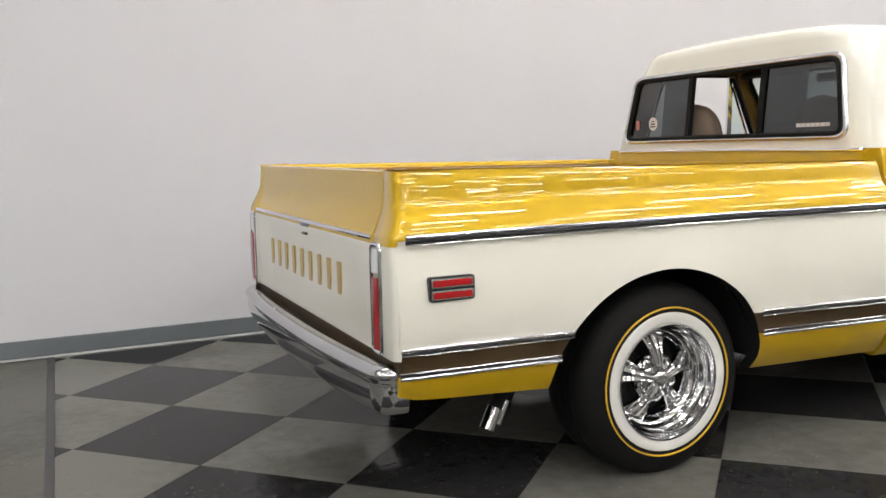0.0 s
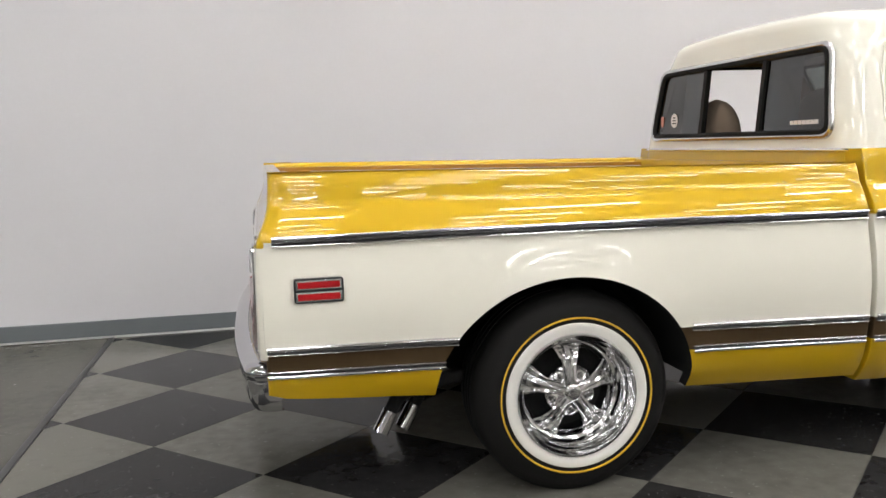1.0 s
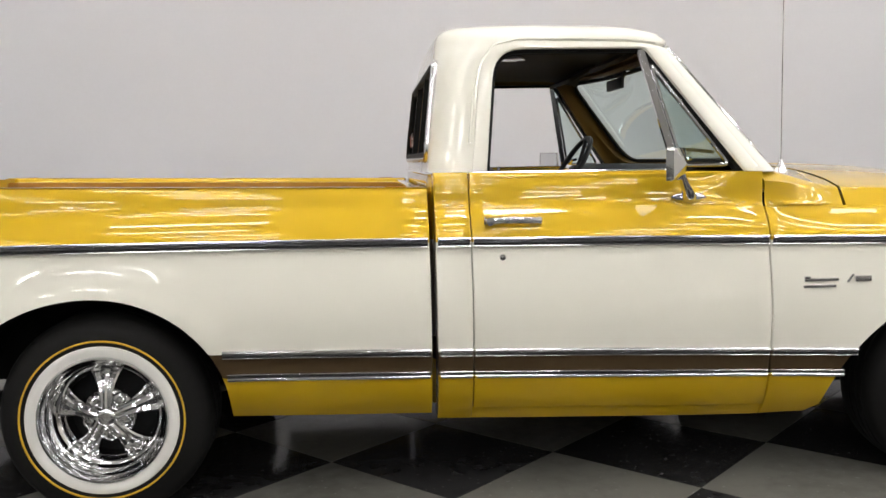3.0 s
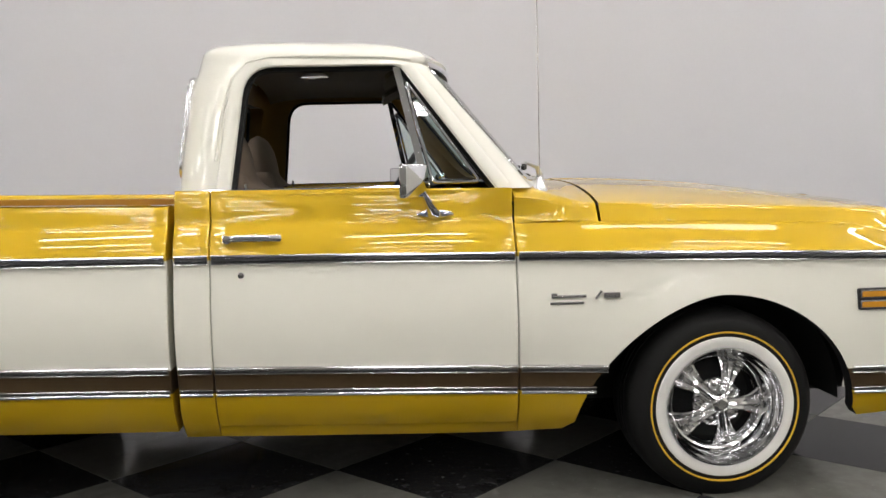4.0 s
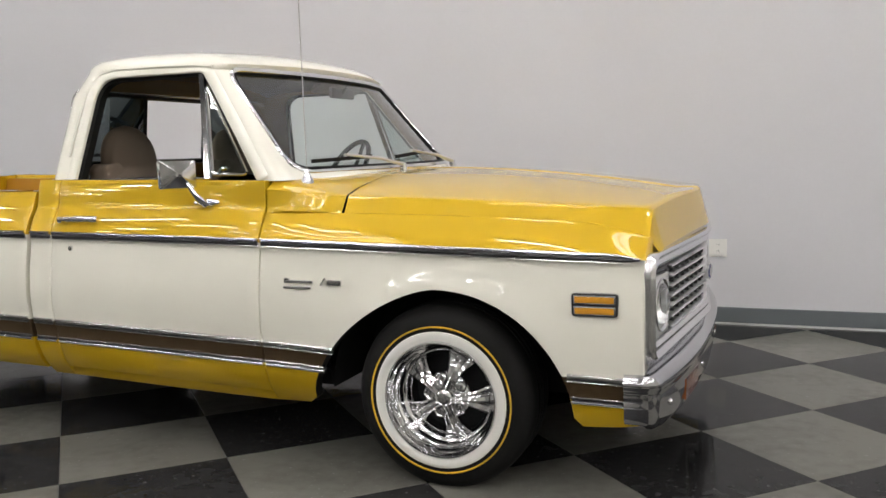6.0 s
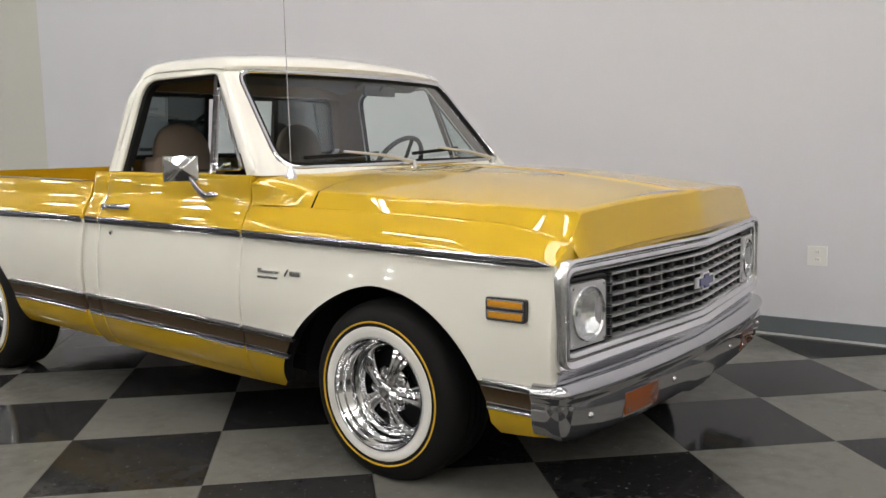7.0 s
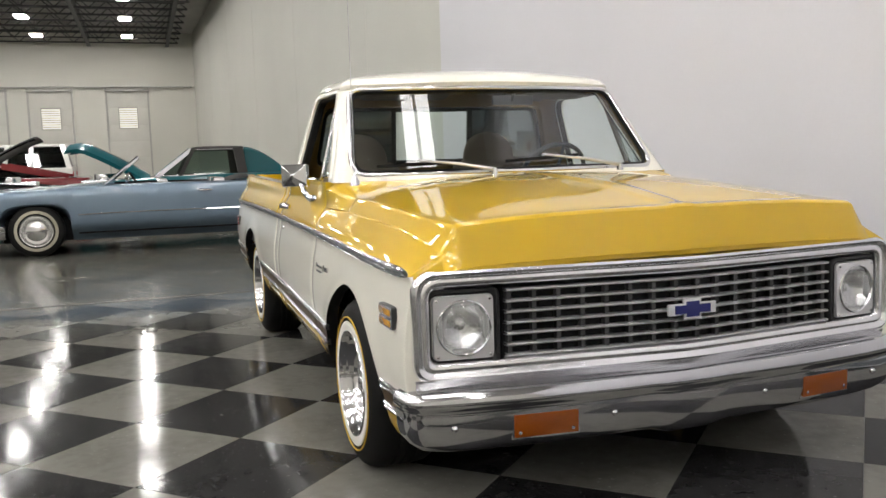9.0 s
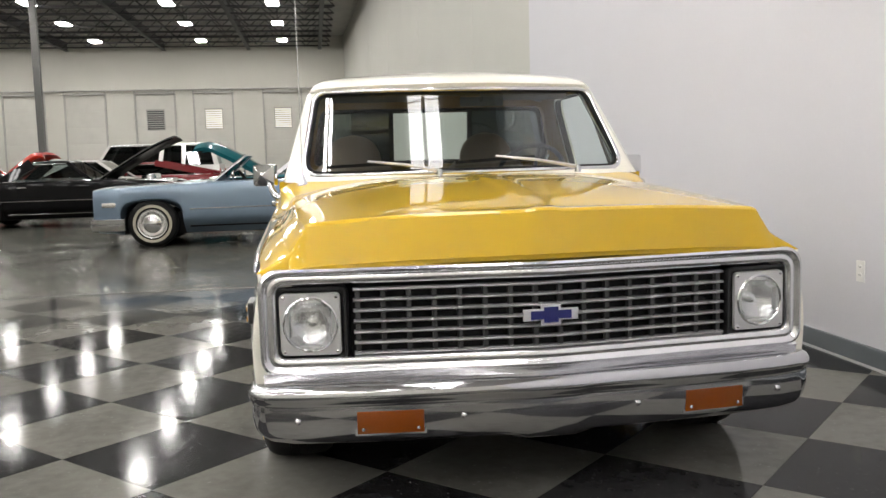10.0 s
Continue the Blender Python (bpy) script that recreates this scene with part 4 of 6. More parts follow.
bm = bmesh.new()
prof = ((0.006, -0.06), (0.001, -0.03), (0.0, -0.006), (0.004, 0.007), (0.012, 0.012), (0.020, 0.009), (0.025, 0.001), (0.029, -0.001), (0.034, 0.002), (0.048, 0.001), (0.054, -0.004), (0.058, -0.014), (0.059, -0.07))
sheet(bm, [[(nose_x(y) + f - 0.012, y, z) for y, z in frame_loop(o)] for o, f in prof], close=True)
part("grille_surround", bm, ALU, truck, "polished bright metal grille surround")
gr = bmesh.new()
frame_y = 0.645
sheet(gr, [[(nose_x(y) - 0.060, y, z) for y in spread(-frame_y, frame_y, 0.05)] for z in (0.535, 0.77)])
grille = part("grille", gr, UNDER, truck, "bright egg-crate grille over black")
for k in range(7):
    z = 0.545 + k * 0.0355
    bm = bmesh.new()
    rows = [[(nose_x(y) + dx, y, z + dz) for dx, dz in ((-0.05, -0.004), (-0.022, -0.0045), (-0.016, 0), (-0.022, 0.0045), (-0.05, 0.004))] for y in spread(-frame_y, frame_y, 0.04)]
    g = sheet(bm, rows)
    part("crossbar", bm, GRILLE_BAR, grille)
for k in range(16):
    y = -0.63 + k * 0.084
    bm = bmesh.new()
    box(bm, nose_x(y) - 0.058, nose_x(y) - 0.033, y - 0.0075, y + 0.0075, 0.541, 0.762, 0.001)
    part("upright", bm, GRILLE_GREY, grille)
# badge: a plain winged bar in blue with a bright edge
for k, (w, mat, dx) in enumerate(((0.95, BADGE_EDGE, 0.0), (0.70, BLUE, 0.005))):
    bm = bmesh.new()
    e = (1 - w) * 0.5
    p = [(-0.098 * w, -0.020 * w), (-0.035 * w, -0.020 * w), (-0.035 * w, -0.037 * w), (0.035 * w, -0.037 * w), (0.035 * w, -0.020 * w), (0.098 * w, -0.020 * w), (0.098 * w, 0.020 * w), (0.035 * w, 0.020 * w), (0.035 * w, 0.037 * w), (-0.035 * w, 0.037 * w), (-0.035 * w, 0.020 * w), (-0.098 * w, 0.020 * w)]
    prism(bm, [(a, 0.655 + b) for a, b in p], "x", 3.732 + dx, 3.742 + dx)
    bg = part("grille_badge" if k == 0 else "inlay", bm, mat, grille if k == 0 else bg, "blue badge with a chrome edge" if k == 0 else "blue inlay")
for s in (-1, 1):
    yc = s * 0.785
    bm = bmesh.new()
    m = Matrix.Translation((nose_x(0.785) - 0.03, yc, 0.648)) @ Matrix.Rotation(s * 0.12, 4, "Z")
    o = rounded([(-0.122, -0.124), (0.122, -0.124), (0.122, 0.124), (-0.122, 0.124)], 0.03, 6)
    sheet(bm, [[(f, y * k, z * k) for y, z in o] for f, k in ((-0.05, 1.0), (-0.004, 1.0), (0.002, 0.97), (0.002, 0.90), (-0.006, 0.84), (-0.05, 0.82))], close=True)
    bmesh.ops.transform(bm, matrix=m, verts=bm.verts)
    hl = part("headlight", bm, BLACK, truck, "round sealed-beam headlight in a square silver bezel")
    bm = bmesh.new()
    outer2 = rounded([(-0.100, -0.104), (0.100, -0.104), (0.100, 0.104), (-0.100, 0.104)], 0.02, 8)
    n = len(outer2)
    inner = []
    for y, z in outer2:
        a = math.atan2(z, y)
        inner.append((0.089 * math.cos(a), 0.089 * math.sin(a)))
    rows = [[(-0.002, y, z) for y, z in outer2], [(0.010, y * 0.98, z * 0.98) for y, z in outer2], [(0.010, y * 1.03, z * 1.03) for y, z in inner], [(0.004, y, z) for y, z in inner], [(-0.01, y, z) for y, z in inner]]
    sheet(bm, rows, close=True)
    bmesh.ops.transform(bm, matrix=m, verts=bm.verts)
    part("bezel", bm, SILVER, hl, "square silver bezel")
    bm = bmesh.new()
    lathe(bm, [(0.092, 0.006), (0.091, 0.014), (0.087, 0.017), (0.083, 0.014), (0.081, 0.006)], 40, "x")
    bmesh.ops.transform(bm, matrix=m, verts=bm.verts)
    part("retainer", bm, CHROME, hl)
    bm = bmesh.new()
    lathe(bm, [(0.082, 0.006), (0.074, -0.012), (0.06, -0.026), (0.04, -0.037), (0.018, -0.042), (0.014, -0.030), (0.0, -0.028)], 40, "x")
    bmesh.ops.transform(bm, matrix=m, verts=bm.verts)
    part("reflector", bm, REFLECTOR, hl, "silvered reflector bowl")
    bm = bmesh.new()
    lathe(bm, [(0.0, 0.034), (0.03, 0.032), (0.055, 0.026), (0.072, 0.018), (0.082, 0.008)], 40, "x")
    bmesh.ops.transform(bm, matrix=m, verts=bm.verts)
    part("lens", bm, LENSGLASS, hl, "clear domed headlight lens")
    for q, r_ in ((0.086, 0.09), (-0.086, 0.09), (0.086, -0.09), (-0.086, -0.09)):
        bm = bmesh.new()
        lathe(bm, [(0, 0.015), (0.005, 0.013), (0.005, 0.008)], 8, "x", (0, q, r_))
        bmesh.ops.transform(bm, matrix=m, verts=bm.verts)
        part("screw", bm, CHROME, hl)

# ---- cab shell with its openings ----
ZL = [1.085, 1.15, 1.25, 1.35, 1.45, 1.52, 1.55, 1.568, 1.583, 1.602, 1.620, 1.634, 1.643, 1.648]
XB = line(*zip(ZL, [1.078, 1.080, 1.089, 1.101, 1.113, 1.122, 1.129, 1.136, 1.147, 1.172, 1.225, 1.31, 1.41, 1.55]))
XF = line(*zip(ZL, [2.425, 2.371, 2.290, 2.208, 2.127, 2.070, 2.046, 2.075, 2.082, 2.06, 1.99, 1.89, 1.79, 1.68]))
HW = line(*zip(ZL, [0.886, 0.866, 0.834, 0.804, 0.776, 0.757, 0.749, 0.747, 0.740, 0.724, 0.687, 0.627, 0.54, 0.372]))


def cab_outline(z, inset=0.0):
    xb, xf, hw = XB(z) + inset, XF(z) - inset, HW(z) - inset
    rb, rf = (0.12 + 0.10 * ease((z - 1.44) / 0.13)) * min(1, hw / 0.7), 0.07
    sag = 0.135 - 0.02 * (z - 1.085) / 0.5
    half = [(xb, hw * 0.999 * k / 8 * (hw - rb) / hw) for k in range(8)]
    half += [(xb + rb - rb * math.cos(a), hw - rb + rb * math.sin(a)) for a in [math.pi / 2 * k / 8 for k in range(9)]]
    xe = xf - sag
    half += [(xb + rb + (xe - rf - xb - rb) * k / 14, hw) for k in range(1, 14)]
    half += [(xe - rf + rf * math.sin(a), hw - rf + rf * math.cos(a)) for a in [math.pi / 2 * k / 7 for k in range(8)]]
    yb = hw - rf
    half += [(xf - sag * (0.6 * (1 - k / 10) ** 2 + 0.4 * (1 - k / 10) ** 4), yb * (1 - k / 10)) for k in range(1, 10)]
    half.append((xf, 0.0))
    out = [(x, y, z) for x, y in half] + [(x, -y, z) for x, y in half[-2:0:-1]]
    return out


ROOF_DROP = curve_line((1.08, -0.050), (1.25, -0.020), (1.45, -0.007), (1.7, -0.001), (1.9, 0.004), (2.1, 0.024))


def roof_bend(p):
    """The roof falls towards the front and is crowned from side to side."""
    x, y, z = p
    k = ease((z - 1.515) / 0.055)
    z2 = z - k * (ROOF_DROP(min(2.1, max(1.08, x))) + 0.022 * (y / 0.7) ** 2)
    x -= 0.022 * min(1.0, max(0.0, (z - 1.55) / 0.018)) * min(1.0, max(0.0, (x - 1.6) / 0.4))
    return (x, y, z2)


def cab_solid(inset, levels):
    bm = bmesh.new()
    g = sheet(bm, [[roof_bend(p) for p in cab_outline(z, inset)] for z in levels], close=True)
    bm.faces.new(g[0])
    bm.faces.new(g[-1])
    bmesh.ops.recalc_face_normals(bm, faces=bm.faces)
    return bm


def carve(base, cutters):
    """The base mesh less the cutters."""
    ob = new("base", mesh_of(base, "base", [CREAM], 0))
    tools = []
    for c in cutters:
        t = new("cutter", mesh_of(c, "cutter", [CREAM], 0))
        tools.append(t)
        md = ob.modifiers.new("cut", "BOOLEAN")
        md.operation, md.solver, md.object = "DIFFERENCE", "EXACT", t
    bpy.context.view_layer.update()
    me = bpy.data.meshes.new_from_object(ob.evaluated_get(bpy.context.evaluated_depsgraph_get()))
    for o in [ob] + tools:
        bpy.data.objects.remove(o)
    return me


SIDE_WIN = rounded([(1.262, 1.06), (2.175, 1.06), (1.842, 1.520), (1.315, 1.520)], [0.001, 0.001, 0.02, 0.10], 6)
WS = rounded([(-0.805, 1.112), (0.805, 1.112), (0.722, 1.530), (-0.722, 1.530)], [0.09, 0.09, 0.06, 0.06], 6)
RW = rounded([(-0.745, 1.150), (0.745, 1.150), (0.685, 1.490), (-0.685, 1.490)], 0.055, 6)
cut = []
c = bmesh.new()
prism(c, SIDE_WIN, "y", -1.2, 1.2)
cut.append(c)
c = bmesh.new()
prism(c, WS, "x", 1.75, 2.8)
cut.append(c)
c = bmesh.new()
prism(c, RW, "x", 0.8, 1.26)
cut.append(c)
inner_levels = [1.0] + [z for z in ZL if 1.08 < z < 1.60] + [1.606]
cut.insert(0, cab_solid(0.042, inner_levels))
me = carve(cab_solid(0.0, ZL), cut)
me.materials.clear()
me.materials.append(CREAM)
me.materials.append(CAB_IN_SHADED)
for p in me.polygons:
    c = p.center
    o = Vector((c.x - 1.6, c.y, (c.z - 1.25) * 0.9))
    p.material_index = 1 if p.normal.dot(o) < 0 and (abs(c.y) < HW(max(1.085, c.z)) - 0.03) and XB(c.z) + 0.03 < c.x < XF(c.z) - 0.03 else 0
me.shade_smooth()
me.set_sharp_from_angle(angle=radians(35))
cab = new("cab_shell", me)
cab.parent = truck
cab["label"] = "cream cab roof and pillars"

# bright bead where cream meets gold behind the cab, and the gold panel below the rear window
bm = bmesh.new()
rows = []
back_line = cab_outline(1.085)[-26:] + cab_outline(1.085)[:27]
for z, d in ((0.30, -0.004), (0.46, -0.006), (0.54, -0.006), (0.876, -0.006), (1.0, -0.006), (1.075, -0.004), (1.094, 0.0)):
    rows.append([(x + d, y, z) for x, y, _ in back_line])
sheet(bm, rows, [0, 2, 1, 0, 0, 0])
part("cab_back", bm, PAINT3, truck)
bm = bmesh.new()
pts = [(x - 0.006, y * 1.008, 1.098) for x, y, _ in cab_outline(1.098)[-26:] + cab_outline(1.098)[:27]]
sweep(bm, pts, ring(0.006, 6))
part("bead", bm, CHROME, truck)
# floor pan and fire wall
bm = bmesh.new()
box(bm, 1.11, 2.42, -0.84, 0.84, 0.30, 0.36)
box(bm, 2.36, 2.40, -0.82, 0.82, 0.30, 1.0)
box(bm, 1.11, 1.13, -0.84, 0.84, 0.36, 1.08)
part("cab_floor", bm, UNDER, truck)

for s in (-1, 1):
    # door frame round the window, black seal
    edge = SIDE_WIN[SIDE_WIN.index(max(SIDE_WIN, key=lambda p: p[0])) + 1:]
    path = [(2.163, 1.078)] + [p for p in edge if p[1] > 1.08] + [(1.2635, 1.082)]
    cx, cz = 1.65, 1.28
    bm = bmesh.new()
    seal = bmesh.new()
    rows, rows2 = [], []
    for i, (x, z) in enumerate(path):
        a, b = path[max(0, i - 1)], path[min(len(path) - 1, i + 1)]
        d = Vector((b[0] - a[0], b[1] - a[1])).normalized()
        nrm = Vector((d.y, -d.x))
        if nrm.dot(Vector((x - cx, z - cz))) < 0:
            nrm = -nrm
        row = []
        for o, pr in ((0.050, -0.004), (0.047, 0.005), (0.040, 0.008), (0.010, 0.008), (0.003, 0.004), (0.0, -0.008), (-0.002, -0.05)):
            xx, zz = x + nrm.x * o, z + nrm.y * o
            row.append(roof_bend((xx, s * (HW(min(1.60, max(1.06, zz))) + pr), zz)))
        rows.append(row)
        row = []
        for o, pr in ((0.001, -0.006), (-0.004, -0.010), (-0.012, -0.016), (-0.014, -0.05)):
            xx, zz = x + nrm.x * o, z + nrm.y * o
            row.append((xx, s * (HW(min(1.60, max(1.06, zz))) + pr), zz))
        rows2.append(row)
    sheet(bm, rows)
    df = part("door_frame", bm, CREAM, truck, "cream window frame of the door")
    sheet(seal, rows2)
    part("window_seal", seal, RUBBER, df)
    # window sill inside the door
    bm = bmesh.new()
    box(bm, 1.25, 2.2, min(s * 0.80, s * 0.905), max(s * 0.80, s * 0.905), 1.06, 1.088, 0.008)
    part("sill", bm, GOLD, truck)
    bm = bmesh.new()
    box(bm, 1.24, 2.2, min(s * 0.80, s * 0.83), max(s * 0.80, s * 0.83), 0.5, 1.075, 0.01)
    part("door_panel", bm, DASH, truck)
    # vent window: chrome post and frame, glass
    fr = bmesh.new()
    at = lambda p, o=0.012: (p[0], s * (HW(p[1]) - o), p[1])
    sweep(fr, [at((1.832, 1.514)), at((1.922, 1.095))], [(-0.012, -0.008), (0.012, -0.008), (0.012, 0.008), (-0.012, 0.008)], up=(0, 1, 0))
    vent = part("vent_window", fr, CHROME, truck, "small triangular vent window in a chrome frame")
    fr = bmesh.new()
    inner = [(1.862, 1.468), (1.943, 1.112), (2.105, 1.112)]
    sweep(fr, [at(p, 0.008) for p in rounded(inner, 0.02, 3)], ring(0.007, 6), closed=True, up=(0, 1, 0))
    part("frame", fr, CHROME, vent)
    fr = bmesh.new()
    fr.faces.new([fr.verts.new(at(p)) for p in inner])
    part("pane", fr, CLEARGLASS, vent, smooth=0)
    fr = bmesh.new()
    sweep(fr, [at((1.955, 1.112), 0.02), at((1.96, 1.13), 0.035), at((1.985, 1.135), 0.04)], ring(0.008, 6))
    part("latch", fr, CHROME, vent)
    # mirror: bright square head on an arm
    fr = bmesh.new()
    bx = 1.945
    wb = half_width(bx, 1.005, 1.09)
    lathe(fr, [(0.0, s * (wb + 0.024)), (0.008, s * (wb + 0.0225)), (0.015, s * (wb + 0.016)), (0.019, s * (wb + 0.006)), (0.020, s * (wb - 0.012))], 28, "y", (0, 0, 0))
    bmesh.ops.transform(fr, matrix=Matrix.Translation((bx, 0, 1.005)) @ Matrix.Diagonal((3.2, 1, 0.95, 1)), verts=fr.verts)
    mir = part("side_mirror", fr, CHROME, truck, "square chrome door mirror on a curved arm")
    fr = bmesh.new()
    sweep(fr, [(bx - 0.005, s * (wb + 0.008), 1.002), (bx - 0.010, s * (wb + 0.026), 1.016), (bx - 0.022, s * (wb + 0.040), 1.040), (bx - 0.040, s * (wb + 0.052), 1.075), (bx - 0.055, s * (wb + 0.058), 1.108)], [(0.021 * math.cos(q), 0.014 * math.sin(q)) for q in [math.pi * k / 6 for k in range(12)]], scale=lambda u: 1.45 - 1.0 * u**0.8)
    part("arm", fr, CHROME, mir)
    m = Matrix.Translation((1.875, s * 0.995, 1.118)) @ Matrix.Rotation(-0.62 if s < 0 else 0.5, 4, "Z")
    fr = bmesh.new()
    o = rounded([(-0.072, -0.056), (0.072, -0.056), (0.072, 0.056), (-0.072, 0.056)], 0.012, 4)
    rows = [[(-0.012, y, z) for y, z in o], [(0.0, y, z) for y, z in o], [(0.012, y * 0.93, z * 0.92) for y, z in o], [(0.030, y * 0.22, z * 0.22) for y, z in o], [(0.034, y * 0.10, z * 0.10) for y, z in o]]
    g = sheet(fr, rows, close=True)
    fr.faces.new(g[-1])
    bmesh.ops.transform(fr, matrix=m, verts=fr.verts)
    part("head", fr, CHROME, mir, smooth=25)
    fr = bmesh.new()
    fr.faces.new([fr.verts.new((-0.0115, y * 0.97, z * 0.97)) for y, z in o])
    bmesh.ops.transform(fr, matrix=m, verts=fr.verts)
    part("mirror_glass", fr, CHROME, mir)
    # door lock button
    fr = bmesh.new()
    sweep(fr, [(1.31, s * 0.85, 1.08), (1.31, s * 0.85, 1.12)], ring(0.005, 6), up=(1, 0, 0))
    part("lock_button", fr, CHROME, truck)
    # sun visor
    fr = bmesh.new()
    prism(fr, rounded([(-0.24, -0.075), (0.24, -0.075), (0.24, 0.075), (-0.24, 0.075)], 0.04, 5), "z", -0.008, 0.008)
    bmesh.ops.transform(fr, matrix=Matrix.Translation((1.86, s * 0.40, 1.53)) @ Matrix.Rotation(math.pi / 2, 4, "Z") @ Matrix.Rotation(-0.5, 4, "X"), verts=fr.verts)
    part("sun_visor", fr, LINER, truck)
    # drip rail over the door
    fr = bmesh.new()
    pts = []
    for x, z in [(1.215, 1.20), (1.235, 1.36), (1.268, 1.48), (1.32, 1.545), (1.40, 1.572), (1.60, 1.578), (1.80, 1.577), (1.90, 1.570)]:
        pts.append(roof_bend((x, s * (HW(min(z, 1.575)) + 0.003), z)))
    sweep(fr, pts, ring(0.006, 6))
    part("drip_rail", fr, CREAM, truck)


def front_x(y, z, inset=0.0):
    """The windshield's face at a place."""
    sag = 0.135 - 0.02 * (z - 1.085) / 0.5
    yb = HW(z) - 0.07
    return XF(z) - inset - sag * (0.82 * (abs(y) / yb) ** 2 + 0.18 * (abs(y) / yb) ** 4)


def dense_loop(poly, step=0.05):
    out = []
    for i, p in enumerate(poly):
        q = poly[(i + 1) % len(poly)]
        n = max(1, int(math.hypot(q[0] - p[0], q[1] - p[1]) / step))
        out += [(p[0] + (q[0] - p[0]) * k / n, p[1] + (q[1] - p[1]) * k / n) for k in range(n)]
    return out


bm = bmesh.new()
rows = []
for v in spread(0, 1, 0.1):
    z = 1.108 + 0.424 * v
    w = 0.812 - 0.085 * v
    rows.append([(front_x(u * w, z, 0.018), u * w, z) for u in spread(-1, 1, 0.05)])
sheet(bm, rows)
ws = part("windshield", bm, CLEARGLASS, truck, "curved clear windshield in a bright frame")
ws.visible_shadow = False
bm = bmesh.new()
sweep(bm, [(front_x(y, z, -0.002), y, z) for y, z in dense_loop(WS)], ring(0.011, 8, 0.8), closed=True, up=(1, 0, 0))
part("frame", bm, CHROME, ws, "chrome windshield trim")
bm = bmesh.new()
k_ws = [(y * 0.978, 1.33 + (z - 1.33) * 0.955) for y, z in dense_loop(WS)]
sweep(bm, [(front_x(y, z, 0.012), y, z) for y, z in k_ws], ring(0.010, 6), closed=True, up=(1, 0, 0))
part("seal", bm, RUBBER, ws)


def back_x(z):
    return XB(z)


# sliding rear window: three bays, the middle one open
bm = bmesh.new()
sweep(bm, [(back_x(z) - 0.002 + 0.0, y, z) for y, z in dense_loop(RW)], ring(0.013, 8), closed=True, up=(1, 0, 0))
rw = part("rear_window", bm, ARGENT, truck, "sliding rear window in a black and silver frame, middle pane open")
bm = bmesh.new()
kk = [(y * 0.972, 1.32 + (z - 1.32) * 0.93) for y, z in dense_loop(RW)]
sweep(bm, [(back_x(z) - 0.002, y, z) for y, z in kk], ring(0.014, 6), closed=True, up=(1, 0, 0))
part("frame", bm, RUBBER, rw, "black inner frame")
for y0 in (-0.258, 0.232):
    bm = bmesh.new()
    sweep(bm, [(back_x(1.165) + 0.004, y0, 1.165), (back_x(1.475) + 0.004, y0, 1.475)], [(-0.014, -0.012), (0.014, -0.012), (0.014, 0.012), (-0.014, 0.012)], up=(1, 0, 0))
    part("divider", bm, RUBBER, rw)
for y0, y1 in ((-0.735, -0.258), (0.232, 0.735)):
    bm = bmesh.new()
    rows = [[(back_x(z) + 0.004, y0 if abs(y0) < 0.3 else math.copysign(0.735 - 0.06 * (z - 1.15) / 0.34, y0), z), (back_x(z) + 0.004, y1 if abs(y1) < 0.3 else math.copysign(0.735 - 0.06 * (z - 1.15) / 0.34, y1), z)] for z in spread(1.155, 1.485, 0.05)]
    sheet(bm, rows)
    part("pane", bm, SHADEGLASS, rw, "dark tinted pane", 0)
for y0, y1 in ((-0.50, -0.25), (0.225, 0.46)):
    bm = bmesh.new()
    sheet(bm, [[(back_x(z) + 0.016, y0, z), (back_x(z) + 0.016, y1, z)] for z in (1.17, 1.47)])
    part("slid_pane", bm, SHADEGLASS, rw, "dark tinted sliding pane", 0)
# stickers on the rear glass: plain shapes
bm = bmesh.new()
lathe(bm, [(0.0, 0.0), (0.036, 0.0)], 24, "x", (back_x(1.24) + 0.001, 0.515, 1.243))
st = part("sticker", bm, DECAL, rw, "round pale sticker with unreadable marks", 0)
bm = bmesh.new()
for k in range(3):
    box(bm, back_x(1.24) - 0.0006, back_x(1.24) + 0.0004, 0.494 + k * 0.004, 0.536 - k * 0.004, 1.226 + k * 0.014, 1.232 + k * 0.014)
part("mark", bm, RUBBER, st)
bm = bmesh.new()
prism(bm, rounded([(0.632, 1.222), (0.646, 1.210), (0.660, 1.222), (0.660, 1.266), (0.632, 1.266)], 0.006, 2), "x", back_x(1.24) - 0.0002, back_x(1.24) + 0.0012)
part("sticker", bm, DECAL_RED, rw, "small pinkish shield sticker", 0)
bm = bmesh.new()
for k in range(7):
    y = -0.475 - k * 0.026
    box(bm, back_x(1.2) - 0.0004, back_x(1.2) + 0.001, y - 0.022, y, 1.196, 1.212)
part("sticker", bm, DECAL, rw, "strip of small pale bars", 0)

